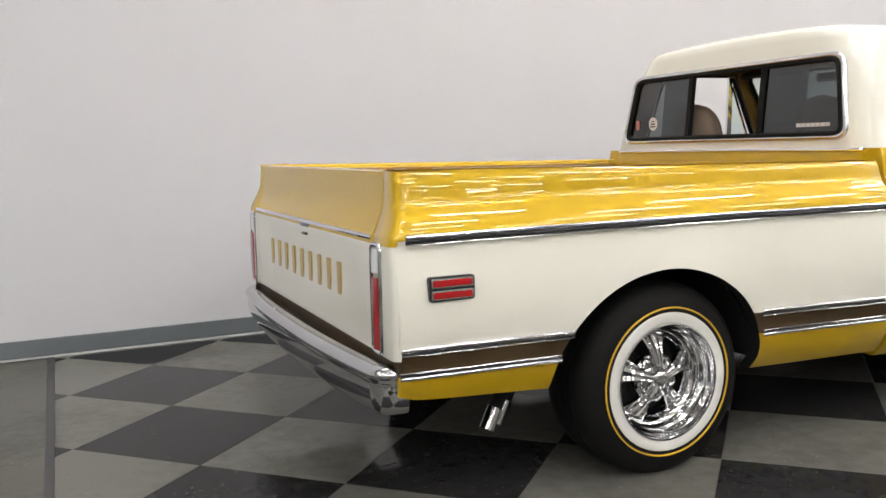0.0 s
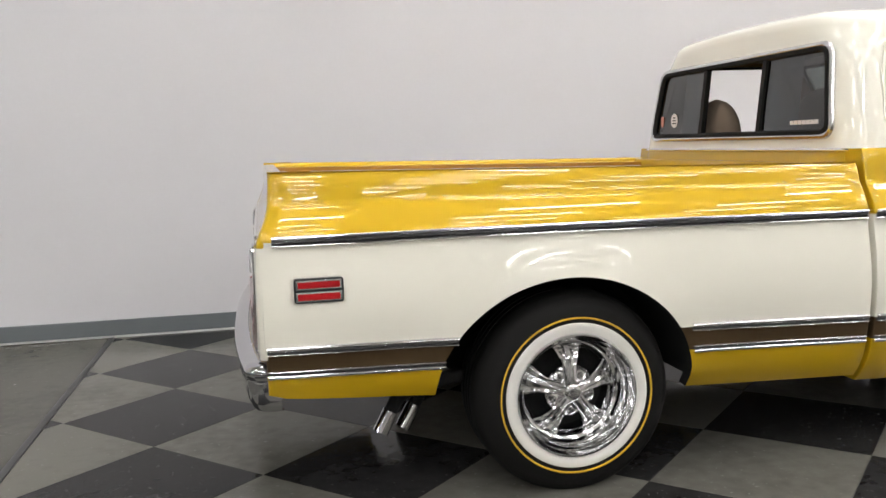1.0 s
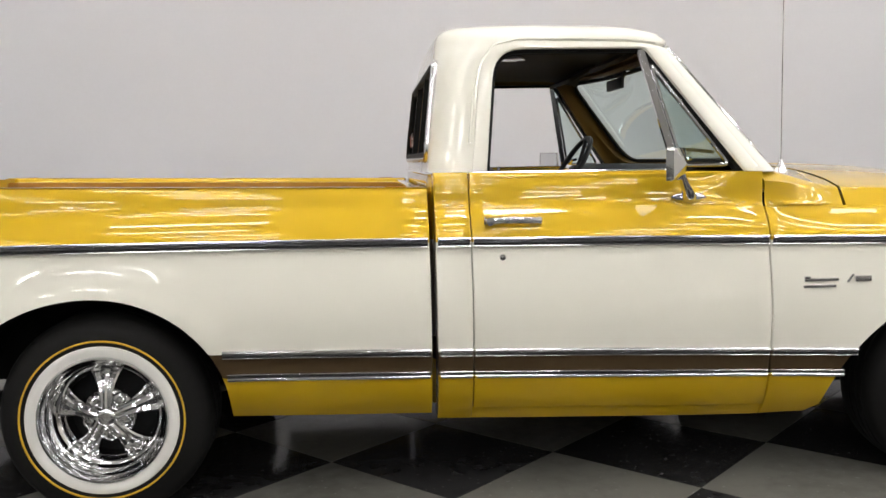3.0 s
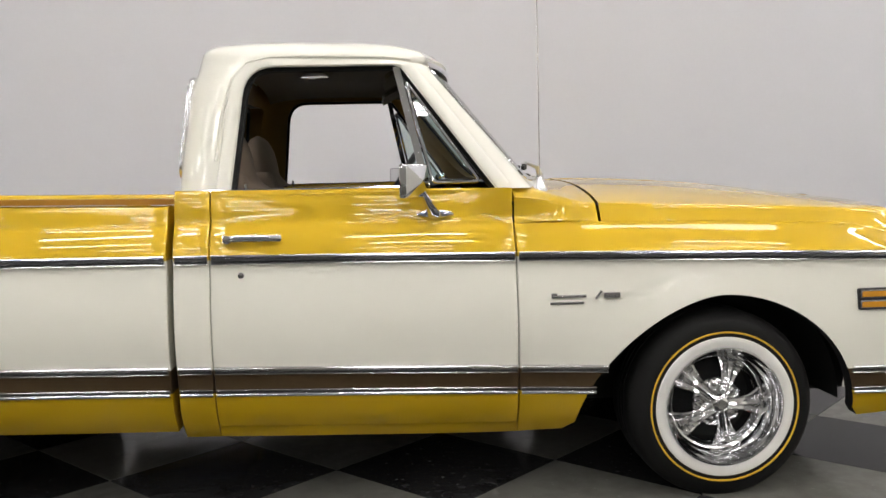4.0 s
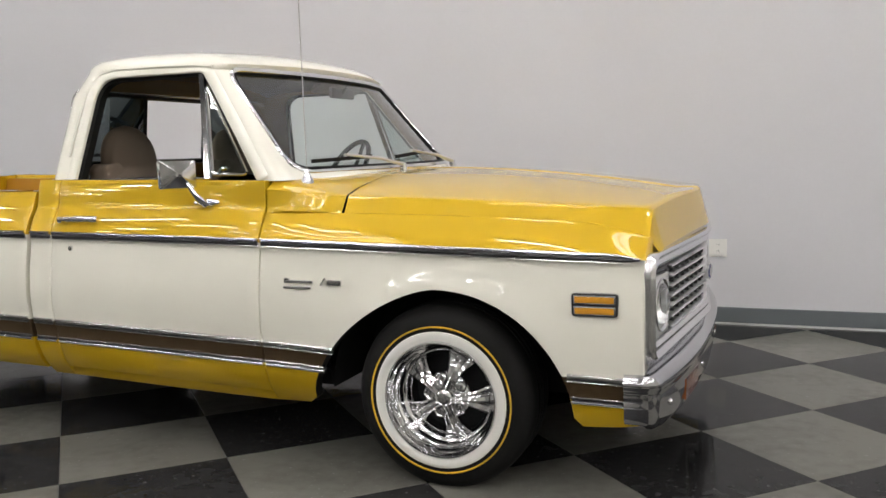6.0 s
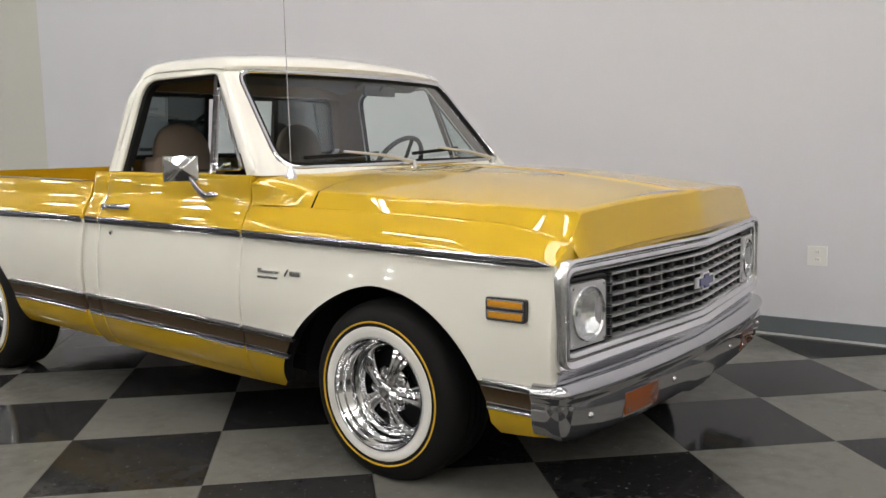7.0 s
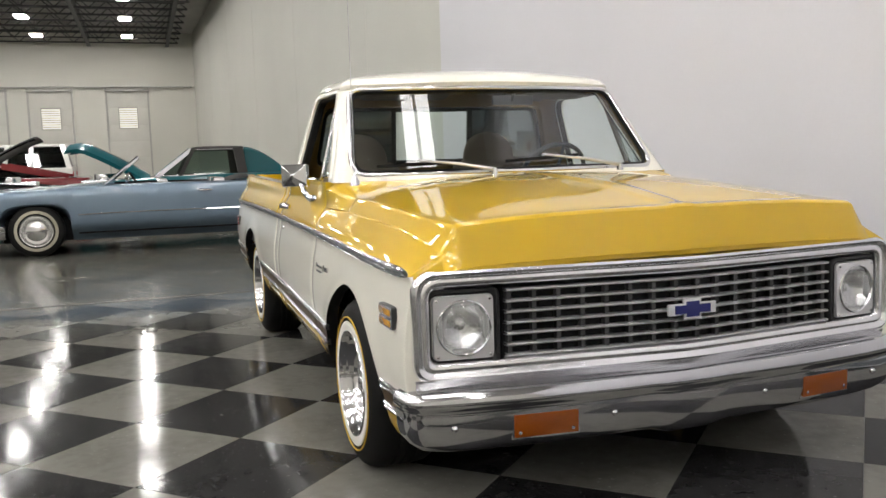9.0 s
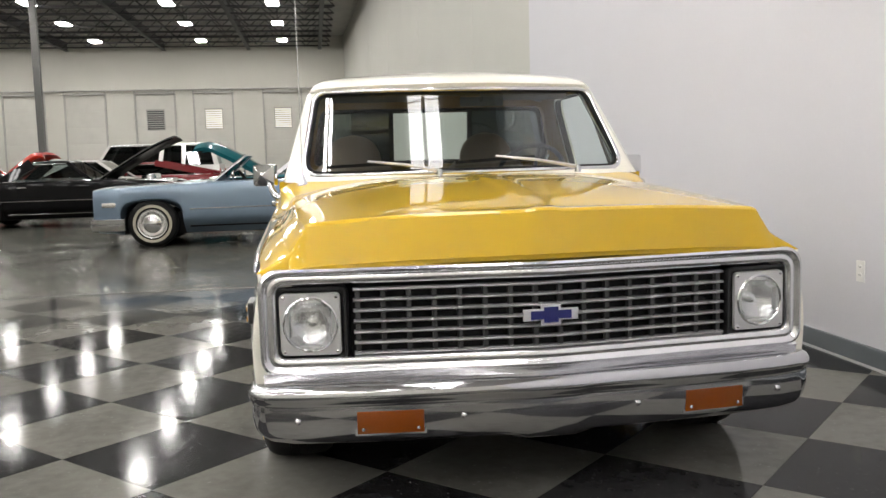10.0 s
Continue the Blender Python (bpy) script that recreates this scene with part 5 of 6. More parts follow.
# ---- inside the cab ----
def seat(y):
    bm = bmesh.new()
    box(bm, 1.24, 1.74, y - 0.25, y + 0.25, 0.62, 0.80, 0.05)
    st = part("seat", bm, CLOTH, truck, "tan cloth bucket seat with a headrest")
    bm = bmesh.new()
    rows = []
    for v in spread(0, 1, 0.08):
        z = 0.78 + 0.385 * v
        x = 1.31 - 0.10 * v
        w = 0.25 - 0.03 * v**3
        sec = rounded([(-0.06, -w), (0.07, -w), (0.07, w), (-0.06, w)], 0.06, 4)
        k = 1 if 0.05 < v < 0.95 else 0.86
        rows.append([(x + a * k, y + b * k, z) for a, b in sec])
    g = sheet(bm, rows, close=True)
    bm.faces.new(g[-1])
    part("backrest", bm, CLOTH, st)
    bm = bmesh.new()
    rows = []
    for v in spread(0, 1, 0.0625):
        z = 1.10 + 0.235 * v
        k = math.sqrt(max(0.003, 1 - max(0.0, (v - 0.25) / 0.75) ** 2.4))
        flare_out = 0.05 * (1 - min(1.0, v / 0.3)) ** 2
        rows.append([(1.225 - 0.02 * v + (0.075 + flare_out) * k * math.cos(q), y + (0.165 + 1.2 * flare_out) * k * math.sin(q), z) for q in [2 * math.pi * n / 24 for n in range(24)]])
    g = sheet(bm, rows, close=True)
    bm.faces.new(g[-1])
    part("headrest", bm, CLOTH, st)


seat(-0.50)
seat(0.31)
bm = bmesh.new()
box(bm, 1.24, 1.66, -0.20, 0.14, 0.62, 0.98, 0.06)
part("console", bm, CLOTH, truck)
bm = bmesh.new()
rows = []
for y in spread(-0.83, 0.83, 0.1):
    k = 0.10 * (abs(y) / 0.83) ** 2
    rows.append([(x - k, y, z) for x, z in ((2.36, 1.085), (2.30, 1.105), (2.16, 1.112), (2.06, 1.105), (2.03, 1.085), (2.05, 1.02), (2.10, 0.98), (2.12, 0.80), (2.30, 0.78))])
sheet(bm, rows)
part("dashboard", bm, DASH, truck, "black padded dashboard")
# steering wheel on its column
bm = bmesh.new()
circle = [(0.185 * math.cos(a), 0.185 * math.sin(a), 0) for a in [2 * math.pi * k / 40 for k in range(40)]]
sweep(bm, circle, ring(0.013, 8), closed=True)
for a in (0.15, math.pi - 0.15, -math.pi / 2):
    sweep(bm, [(0, 0, -0.03), (0.09 * math.cos(a), 0.09 * math.sin(a), -0.02), (0.18 * math.cos(a), 0.18 * math.sin(a), 0)], ring(0.010, 6))
lathe(bm, [(0, 0.0), (0.04, -0.005), (0.05, -0.03), (0.03, -0.06)], 16, "z")
sweep(bm, [(0, 0, -0.04), (0, 0, -0.45)], ring(0.03, 8), up=(1, 0, 0))
bmesh.ops.transform(bm, matrix=Matrix.Translation((1.85, 0.43, 1.08)) @ Matrix.Rotation(-1.02, 4, "Y"), verts=bm.verts)
part("steering_wheel", bm, DASH, truck, "black three-spoke steering wheel")
bm = bmesh.new()
box(bm, 1.985, 2.005, 0.02, 0.25, 1.445, 1.495, 0.012)
sweep(bm, [(2.00, 0.13, 1.47), (2.03, 0.13, 1.50), (2.035, 0.10, 1.545)], ring(0.008, 6))
part("rear_view_mirror", bm, DASH, truck)
bm = bmesh.new()
lathe(bm, [(0, 0.0), (0.05, -0.004), (0.06, -0.016), (0.0, -0.02)], 20, "z", (1.5, 0.0, 1.583))
part("dome_lamp", bm, CLEAR, truck)
bm = bmesh.new()
sheet(bm, [[(x, y, 1.584 - 0.05 * (abs(y) / 0.66) ** 4 - 0.03 * ((x - 1.58) / 0.36) ** 4) for y in spread(-0.66, 0.66, 0.06)] for x in spread(1.23, 1.94, 0.06)])
part("headliner", bm, LINER, truck, "tan ribbed headliner")

# ---- wipers, antenna ----
for base, tip, bl in (((2.446, -0.165, 1.112), (2.335, -0.49, 1.175), ((2.365, -0.33, 1.162), (2.255, -0.72, 1.150))), ((2.420, 0.515, 1.112), (2.405, 0.125, 1.185), ((2.395, 0.27, 1.170), (2.42, -0.13, 1.150)))):
    bm = bmesh.new()
    lathe(bm, [(0, 0.022), (0.014, 0.018), (0.018, -0.014)], 12, "z", base)
    wp = part("wiper", bm, CHROME, truck, "wiper with a bright arm and black blade")
    bm = bmesh.new()
    a, b = Vector(base), Vector(tip)
    b.x = front_x(b.y, b.z, -0.022)
    mid = (a + b) / 2 + Vector((0.02, 0, 0.012))
    sweep(bm, [a + Vector((0, 0, 0.012)), mid, b], ring(0.011, 8, 0.7), scale=lambda u: 1.15 - 0.4 * u)
    part("arm", bm, SILVER, wp)
    bm = bmesh.new()
    pts = []
    for k in range(9):
        q = Vector(bl[0]).lerp(Vector(bl[1]), k / 8)
        q = q + (b - Vector(bl[0]).lerp(Vector(bl[1]), 0.5)) * 1.0
        q.z = max(1.135, q.z - 0.012)
        q.x = front_x(q.y, q.z, -0.012)
        pts.append(q)
    sweep(bm, pts, [(-0.005, -0.012), (0.005, -0.012), (0.006, 0.003), (-0.006, 0.003)])
    part("blade", bm, RUBBER, wp)
bm = bmesh.new()
lathe(bm, [(0.0, 0.052), (0.006, 0.050), (0.010, 0.035), (0.022, 0.012), (0.026, 0.0), (0.026, -0.02)], 16, "z", (2.325, -0.80, 1.075))
ant = part("antenna", bm, ALU, truck, "thin fender antenna on a bright base")
bm = bmesh.new()
sweep(bm, [(2.325, -0.80, 1.12), (2.322, -0.80, 2.0)], ring(0.0020, 6), up=(1, 0, 0))
part("mast", bm, ALU, ant)

# ---- wheels ----
def wheel(x, s):
    """Built with its outer face towards -y, then turned."""
    grow = (0.331 if x > 1 else 0.342) - 0.288
    m = Matrix.Translation((x, s * (0.986 if x > 1 else 0.962), 0.319 if x > 1 else 0.333)) @ (Matrix.Rotation(math.pi, 4, "Z") if s > 0 else Matrix.Identity(4))
    bm = bmesh.new()
    prof = [(0.207, 0.012), (0.213, 0.002), (0.240, -0.004), (0.262, -0.005), (0.288, 0.002), (0.315, 0.016), (0.331, 0.034), (0.339, 0.052), (0.342, 0.075), (0.342, 0.095), (0.335, 0.097), (0.335, 0.102), (0.342, 0.104), (0.342, 0.13), (0.335, 0.132), (0.335, 0.137), (0.342, 0.139), (0.342, 0.165), (0.335, 0.167), (0.335, 0.172), (0.342, 0.174), (0.342, 0.20), (0.337, 0.235), (0.315, 0.262), (0.26, 0.275), (0.214, 0.255)]
    lathe(bm, [(0.288 + (q - 0.288) * grow / 0.054 if q > 0.288 else q, d) for q, d in prof], 72)
    bmesh.ops.transform(bm, matrix=m, verts=bm.verts)
    w = part("wheel", bm, RUBBER, truck, "whitewall tyre with a gold pinstripe on a chrome five-spoke rim")
    for nm, prof, mat in (("whitewall", [(0.206, 0.006), (0.2085, -0.003), (0.213, -0.0055), (0.239, -0.0085), (0.2425, -0.007), (0.2435, -0.002)], TYRE_WHITE), ("pinstripe", [(0.2555, -0.003), (0.2565, -0.0085), (0.2615, -0.0084), (0.2625, -0.003)], TYRE_GOLD)):
        bm = bmesh.new()
        lathe(bm, prof, 72)
        bmesh.ops.transform(bm, matrix=m, verts=bm.verts)
        part(nm, bm, mat, w)
    bm = bmesh.new()
    prof = [(0.2085, 0.008), (0.2085, -0.004), (0.206, -0.009), (0.201, -0.010), (0.198, -0.005), (0.196, 0.006), (0.191, 0.012), (0.187, 0.020), (0.183, 0.036), (0.177, 0.041), (0.173, 0.048), (0.169, 0.064), (0.161, 0.069), (0.156, 0.077), (0.152, 0.090), (0.147, 0.095), (0.146, 0.17)]
    lathe(bm, prof, 72)
    bmesh.ops.transform(bm, matrix=m, verts=bm.verts)
    rim = part("rim", bm, CHROME, w, "deep chrome wheel rim")
    bm = bmesh.new()
    lathe(bm, [(0.0, 0.125), (0.10, 0.125), (0.118, 0.14), (0.148, 0.150)], 36)
    bmesh.ops.transform(bm, matrix=m, verts=bm.verts)
    part("drum", bm, UNDER, w)
    bm = bmesh.new()
    lathe(bm, [(0.03, 0.060), (0.060, 0.062), (0.078, 0.066), (0.086, 0.074), (0.088, 0.10)], 40)
    bmesh.ops.transform(bm, matrix=m, verts=bm.verts)
    part("hub_plate", bm, CHROME, w)
    for k in range(5):
        a = math.pi / 2 + 2 * math.pi * k / 5 + (-0.38 if x > 1 else 0.02)
        bm = bmesh.new()
        rows = []
        for q, wd, dp, hh in ((0.028, 0.020, 0.034, 0.030), (0.052, 0.020, 0.037, 0.030), (0.080, 0.023, 0.043, 0.032), (0.105, 0.029, 0.050, 0.034), (0.130, 0.040, 0.060, 0.034), (0.156, 0.056, 0.076, 0.026)):
            rows.append([(q, dp + hh, -wd), (q, dp + 0.010, -wd), (q, dp + 0.006, -wd * 0.82), (q, dp + 0.009, -wd * 0.45), (q, dp - 0.002, -wd * 0.30), (q, dp - 0.006, 0), (q, dp - 0.002, wd * 0.30), (q, dp + 0.009, wd * 0.45), (q, dp + 0.006, wd * 0.82), (q, dp + 0.010, wd), (q, dp + hh, wd)])
        sheet(bm, rows)
        bmesh.ops.transform(bm, matrix=m @ Matrix.Rotation(-a, 4, "Y"), verts=bm.verts)
        part("spoke", bm, CHROME, rim, smooth=25)
        bm = bmesh.new()
        b = a + math.pi / 5
        c = (0.064 * math.cos(b), 0, 0.064 * math.sin(b))
        lathe(bm, [(0.022, 0.085), (0.022, 0.062), (0.020, 0.060), (0.016, 0.063), (0.015, 0.07)], 20, "y", c)
        lathe(bm, [(0.0, 0.053), (0.0075, 0.054), (0.009, 0.059), (0.009, 0.075)], 6, "y", c)
        lathe(bm, [(0.018, 0.068), (0.0, 0.068)], 12, "y", c)
        bmesh.ops.transform(bm, matrix=m, verts=bm.verts)
        part("lug_nut", bm, CHROME, rim)
    bm = bmesh.new()
    lathe(bm, [(0.0, 0.024), (0.018, 0.025), (0.028, 0.029), (0.034, 0.038), (0.036, 0.055), (0.048, 0.075), (0.05, 0.10)], 32)
    bmesh.ops.transform(bm, matrix=m, verts=bm.verts)
    cap = part("hub_cap", bm, CHROME, rim)
    bm = bmesh.new()
    lathe(bm, [(0.0, 0.0225), (0.017, 0.0235)], 24)
    bmesh.ops.transform(bm, matrix=m, verts=bm.verts)
    part("cap_inlay", bm, ARGENT, cap)


for x in (0.0, 2.921):
    for s in (-1, 1):
        wheel(x, s)

# ---- under the body ----
bm = bmesh.new()
for s in (-1, 1):
    box(bm, -0.95, 3.55, s * 0.42 - 0.04, s * 0.42 + 0.04, 0.36, 0.50, 0.01)
box(bm, 2.5, 3.6, -0.55, 0.55, 0.24, 0.80, 0.05)
box(bm, -0.05, 0.05, -0.70, 0.70, 0.29, 0.38, 0.02)
lathe(bm, [(0.0, -0.16), (0.13, -0.10), (0.15, 0.0), (0.13, 0.10), (0.0, 0.16)], 16, "y", (0, 0, 0.335))
box(bm, 2.87, 2.97, -0.70, 0.70, 0.24, 0.33, 0.02)
box(bm, 1.1, 2.4, -0.35, 0.35, 0.24, 0.34, 0.03)
part("chassis", bm, UNDER, truck, "dark frame rails and axles")
for s in (-1, 1):
    # inner fenders
    bm = bmesh.new()
    rows = []
    for k in range(25):
        a = math.pi * k / 24
        rows.append([(2.915 + 0.47 * math.cos(a), s * y, 0.30 + 0.45 * math.sin(a)) for y in (0.875, 0.56)])
    g = sheet(bm, rows)
    bm.faces.new([bm.verts.new((2.915 + 0.47 * math.cos(a), s * 0.56, 0.30 + 0.45 * math.sin(a))) for a in [math.pi * k / 24 for k in range(25)]])
    part("inner_fender", bm, UNDER, truck)
    bm = bmesh.new()
    xs = [-0.02 + 0.0065 + 0.4395 * math.cos(math.pi * k / 40) * 1.0 for k in range(1, 40)]
    edge = [(x, (rear_arch(x) or 0.35) + 0.008) for x in xs]
    sheet(bm, [[(x, s * y, z) for x, z in edge] for y in (0.935, 0.62)])
    bm.faces.new([bm.verts.new((x, s * 0.62, max(z, 0.50))) for x, z in edge])
    part("inner_fender", bm, UNDER, truck)
    # exhaust tips
for tip, back in (((-0.636, -0.832, 0.230), (-0.572, -0.815, 0.338)), ((-0.546, -0.722, 0.203), (-0.470, -0.700, 0.325))):
    bm = bmesh.new()
    a, b = Vector(back), Vector(tip)
    d = b - a
    sweep(bm, [a + Vector((0.30, 0.08, 0.05)), a + Vector((0.05, 0.015, 0.02)), a, a + d * 0.5], ring(0.023, 16), up=(0, 1, 0))
    pipe = part("exhaust_pipe", bm, UNDER, truck)
    bm = bmesh.new()
    sweep(bm, [a + d * 0.4, b], ring(0.026, 16), up=(0, 1, 0), caps=False)
    sweep(bm, [b, b - d * 0.3], ring(0.0225, 16), up=(0, 1, 0), caps=True)
    part("tip", bm, CHROME, pipe, "chrome exhaust tip")


# ---- the other cars in the hall ----
AGED_WHITE = material("aged_whitewall", (0.42, 0.39, 0.30), 0.6, vary=0.1)
CAR_GLASS = glass("car_glass", (0.06, 0.07, 0.07))


def car_paint(name, c, coat=0.8, spec=0.2):
    return material(name, c, 0.4, coat=coat, vary=0.03, fine=600, spec=spec)


def car_wheel(par, x, s, hw, r, white=True):
    m = Matrix.Translation((x, s * (hw - 0.03), r)) @ (Matrix.Rotation(math.pi, 4, "Z") if s > 0 else Matrix.Identity(4))
    bm = bmesh.new()
    lathe(bm, [(0.60 * r, 0.02), (0.66 * r, 0.0), (0.88 * r, 0.0), (0.97 * r, 0.02), (r, 0.05), (r, 0.17), (0.95 * r, 0.2), (0.6 * r, 0.2)], 40)
    bmesh.ops.transform(bm, matrix=m, verts=bm.verts)
    w = part("wheel", bm, RUBBER, par)
    if white:
        bm = bmesh.new()
        lathe(bm, [(0.665 * r, 0.002), (0.67 * r, -0.004), (0.775 * r, -0.004), (0.78 * r, 0.002)], 40)
        bmesh.ops.transform(bm, matrix=m, verts=bm.verts)
        part("whitewall", bm, AGED_WHITE, w)
    bm = bmesh.new()
    lathe(bm, [(0.0, -0.03), (0.16 * r, -0.028), (0.30 * r, -0.01), (0.40 * r, 0.0), (0.44 * r, -0.006), (0.55 * r, 0.004), (0.60 * r, 0.0), (0.63 * r, 0.02)], 40)
    bmesh.ops.transform(bm, matrix=m, verts=bm.verts)
    part("hub_cap", bm, CHROME, w, "bright hub cap")


def car(label, at, rz, paint, wb=2.9, fo=0.9, ro=1.2, hw=0.95, shoulder=None, kind="coupe", roof=None, hood_up=0.0, roof_paint=None, group="", r=0.345, white=True, low=0.20, bright=True, rear_paint=None, rear_pillar=0.10, sill=True, arches=None, bumper_z=0.40, glazing=None, flat_hood=False):
    """A long low car: skin with wheel arches, decks, cabin or open cockpit, bumpers, lamps, wheels. x ahead, 0 at mid wheelbase."""
    t = thing("car", label, "car", (*at, -0.006), rz, group)
    x0, x1 = -wb / 2 - ro, wb / 2 + fo
    sh = curve_line(*shoulder)
    ar = r + 0.07
    cx0, cx1 = roof[0], roof[1]

    def bottom(x):
        z = low + 0.08 * max(0.0, (abs(x) - wb / 2 - 0.4) / 0.9)
        for c in (wb / 2, -wb / 2):
            d = abs(x - c)
            if d < ar + 0.02 and arches:  # squared openings that cover the tyre's top
                z = max(z, low + (arches[0 if c > 0 else 1] - low) * (1 - (d / (ar + 0.02)) ** 3.2) ** (1 / 3.2))
            elif d < ar + 0.02:
                z = max(z, r + math.sqrt(max(0.0, (ar + 0.02) ** 2 - d * d)) * (1.0 if c > 0 else 0.62))
        return z

    def width(x, v):
        e = max(0.0, (x - (x1 - 0.7)) / 0.7)
        f = max(0.0, ((x0 + 0.7) - x) / 0.7)
        w = hw * (1 - 0.07 * e**2.2 - 0.07 * f**2.2)
        tuck = 0.24 * max(0.0, (0.28 - v) / 0.28) ** 0.95
        return w * (0.955 + 0.045 * math.sin(math.pi * min(1.0, 0.22 + 0.50 * v)) - tuck - 0.02 * max(0.0, (v - 0.8) / 0.2) ** 2)

    xs = sorted(set(spread(x0, x1, 0.12) + [c + (ar + 0.02) * math.cos(math.pi * k / 16) for c in (wb / 2, -wb / 2) for k in range(17)]))
    vs = (0, 0.06, 0.12, 0.18, 0.26, 0.34, 0.45, 0.55, 0.65, 0.75, 0.85, 0.93, 0.97, 1.0)
    bay = (cx1 + 0.12, x1 - 0.25) if hood_up else (9, 9)
    cols = []
    for x in xs:
        zb, zt = bottom(x), sh(x)
        side = [(width(x, v), zb + (zt - zb) * v) for v in vs]
        deck = []
        inner = width(x, 1.0)
        dip = 0.0
        if kind == "convertible" and cx0 < x < cx1:
            dip = 0.42
        if bay[0] < x < bay[1]:
            dip = 0.30
        for k, q in ((0.985, 0.012), (0.94, 0.022), (0.86, 0.028), (0.83, 0.03 - dip), (0.5, 0.045 - dip), (0.0, 0.055 - dip)):
            deck.append((inner * k, zt + q))
        half = side + deck
        cols.append([(x, y, z) for y, z in half] + [(x, -y, z) for y, z in half[-2::-1]])
    bm = bmesh.new()
    n = len(cols[0])
    ns = len(vs) + 2
    g = [[bm.verts.new(p) for p in c] for c in cols]
    for i in range(len(cols) - 1):
        xm = (xs[i] + xs[i + 1]) / 2
        dark = (kind == "convertible" and cx0 < xm < cx1) or bay[0] < xm < bay[1]
        for j in range(n - 1):
            f = bm.faces.new((g[i][j], g[i + 1][j], g[i + 1][j + 1], g[i][j + 1]))
            f.material_index = 1 if dark and ns <= j < n - 1 - ns else 0
    bm.faces.new(g[0])
    bm.faces.new(g[-1][::-1])
    bmesh.ops.dissolve_degenerate(bm, dist=1e-5, edges=bm.edges)
    part("body", bm, [paint, UNDER], t)
    for x in (wb / 2, -wb / 2):
        for s in (-1, 1):
            car_wheel(t, x, s, hw, r, white)
    bm = bmesh.new()
    box(bm, x0 + 0.3, x1 - 0.3, -hw * 0.72, hw * 0.72, 0.19, 0.52, 0.03)
    part("chassis", bm, UNDER, t)
    # bumpers, side moulding, lamps
    for xe, d in ((x1, 1), (x0, -1)):
        bm = bmesh.new()
        pts = [(xe - d * 0.45, -hw * 0.985), (xe - d * 0.18, -hw * 0.97), (xe + d * 0.02, -hw * 0.88), (xe + d * 0.07, -hw * 0.5), (xe + d * 0.08, 0.0)]
        pts += [(x, -y) for x, y in pts[-2::-1]]
        sweep(bm, [(x, y, bumper_z) for x, y in pts], [(-0.03, -0.10), (0.015, -0.095), (0.036, -0.06), (0.044, 0.0), (0.040, 0.05), (0.046, 0.062), (0.044, 0.085), (0.02, 0.10), (-0.03, 0.10)])
        part("bumper", bm, CHROME, t, "chrome bumper")
        for s in (-1, 1):
            bm = bmesh.new()
            if d > 0:
                lathe(bm, [(0.0, 0.03), (0.06, 0.02), (0.085, -0.01)], 20, "x", (xe - 0.01, s * hw * 0.74, sh(x1) - 0.15))
                part("headlight", bm, REFLECTOR, t)
            else:
                box(bm, xe - 0.03, xe + 0.05, s * hw * 0.78 - 0.10, s * hw * 0.78 + 0.10, sh(x0) - 0.22, sh(x0) - 0.10, 0.02)
                part("tail_light", bm, REDLENS, t)
    if bright:
        for s in (-1, 1):
            bm = bmesh.new()
            sweep(bm, [(x, s * (width(x, 0.5) + 0.004), 0.5 * (low + sh(x)) + 0.0) for x in spread(x0 + 0.5, wb / 2 - ar - 0.12 if arches else x1 - 0.35, 0.2)], ring(0.009, 6))
            part("side_moulding", bm, CHROME, t)
            bm = bmesh.new()
            sweep(bm, [(x, s * (width(x, 0.14) + 0.004), low + 0.14 * (sh(x) - low)) for x in spread(-wb / 2 + ar + 0.1, wb / 2 - ar - 0.1, 0.2)], ring(0.014, 6))
            part("sill_moulding", bm, CHROME if sill else RUBBER, t)
            bm = bmesh.new()
            xh = (cx0 + cx1) / 2 - 0.35
            box(bm, xh - 0.09, xh + 0.09, min(s * hw, s * (hw + 0.02)), max(s * hw, s * (hw + 0.02)), sh(xh) - 0.11, sh(xh) - 0.085, 0.006)
            part("door_handle", bm, CHROME, t)
    zt = roof[4]
    ra, rb = roof[2], roof[3]
    wr = hw * 0.68
    wbs = hw * 0.88
    zb = sh((cx0 + cx1) / 2) + 0.01
    if kind == "convertible":
        for s in (-1, 1):
            bm = bmesh.new()
            box(bm, x1 - 0.33, x1 - 0.13, s * width(x1 - 0.23, 0.7) - 0.012, s * width(x1 - 0.23, 0.7) + 0.012, 0.615, 0.685, 0.008)
            lamp = part("corner_lamp", bm, CHROME, t, "long clear corner lamp in a chrome rim")
            bm = bmesh.new()
            box(bm, x1 - 0.32, x1 - 0.14, s * width(x1 - 0.23, 0.7) - 0.016, s * width(x1 - 0.23, 0.7) + 0.016, 0.623, 0.677, 0.006)
            part("lens", bm, ARGENT, lamp)
        # windshield frame and glass, seats, folded top
        bm = bmesh.new()
        loop = [(cx1 + 0.05, -wbs, zb), (rb, -wr, zt), (rb + 0.02, 0, zt + 0.015), (rb, wr, zt), (cx1 + 0.05, wbs, zb)]
        sweep(bm, loop, ring(0.022, 8))
        wsf = part("windshield_frame", bm, CHROME, t)
        bm = bmesh.new()
        sheet(bm, [[(cx1 + 0.05 + (rb - cx1 - 0.05) * k, (wbs + (wr - wbs) * k) * u, zb + (zt - zb) * k) for u in spread(-1, 1, 0.25)] for k in (0, 0.5, 1)])
        part("pane", bm, CAR_GLASS, wsf)
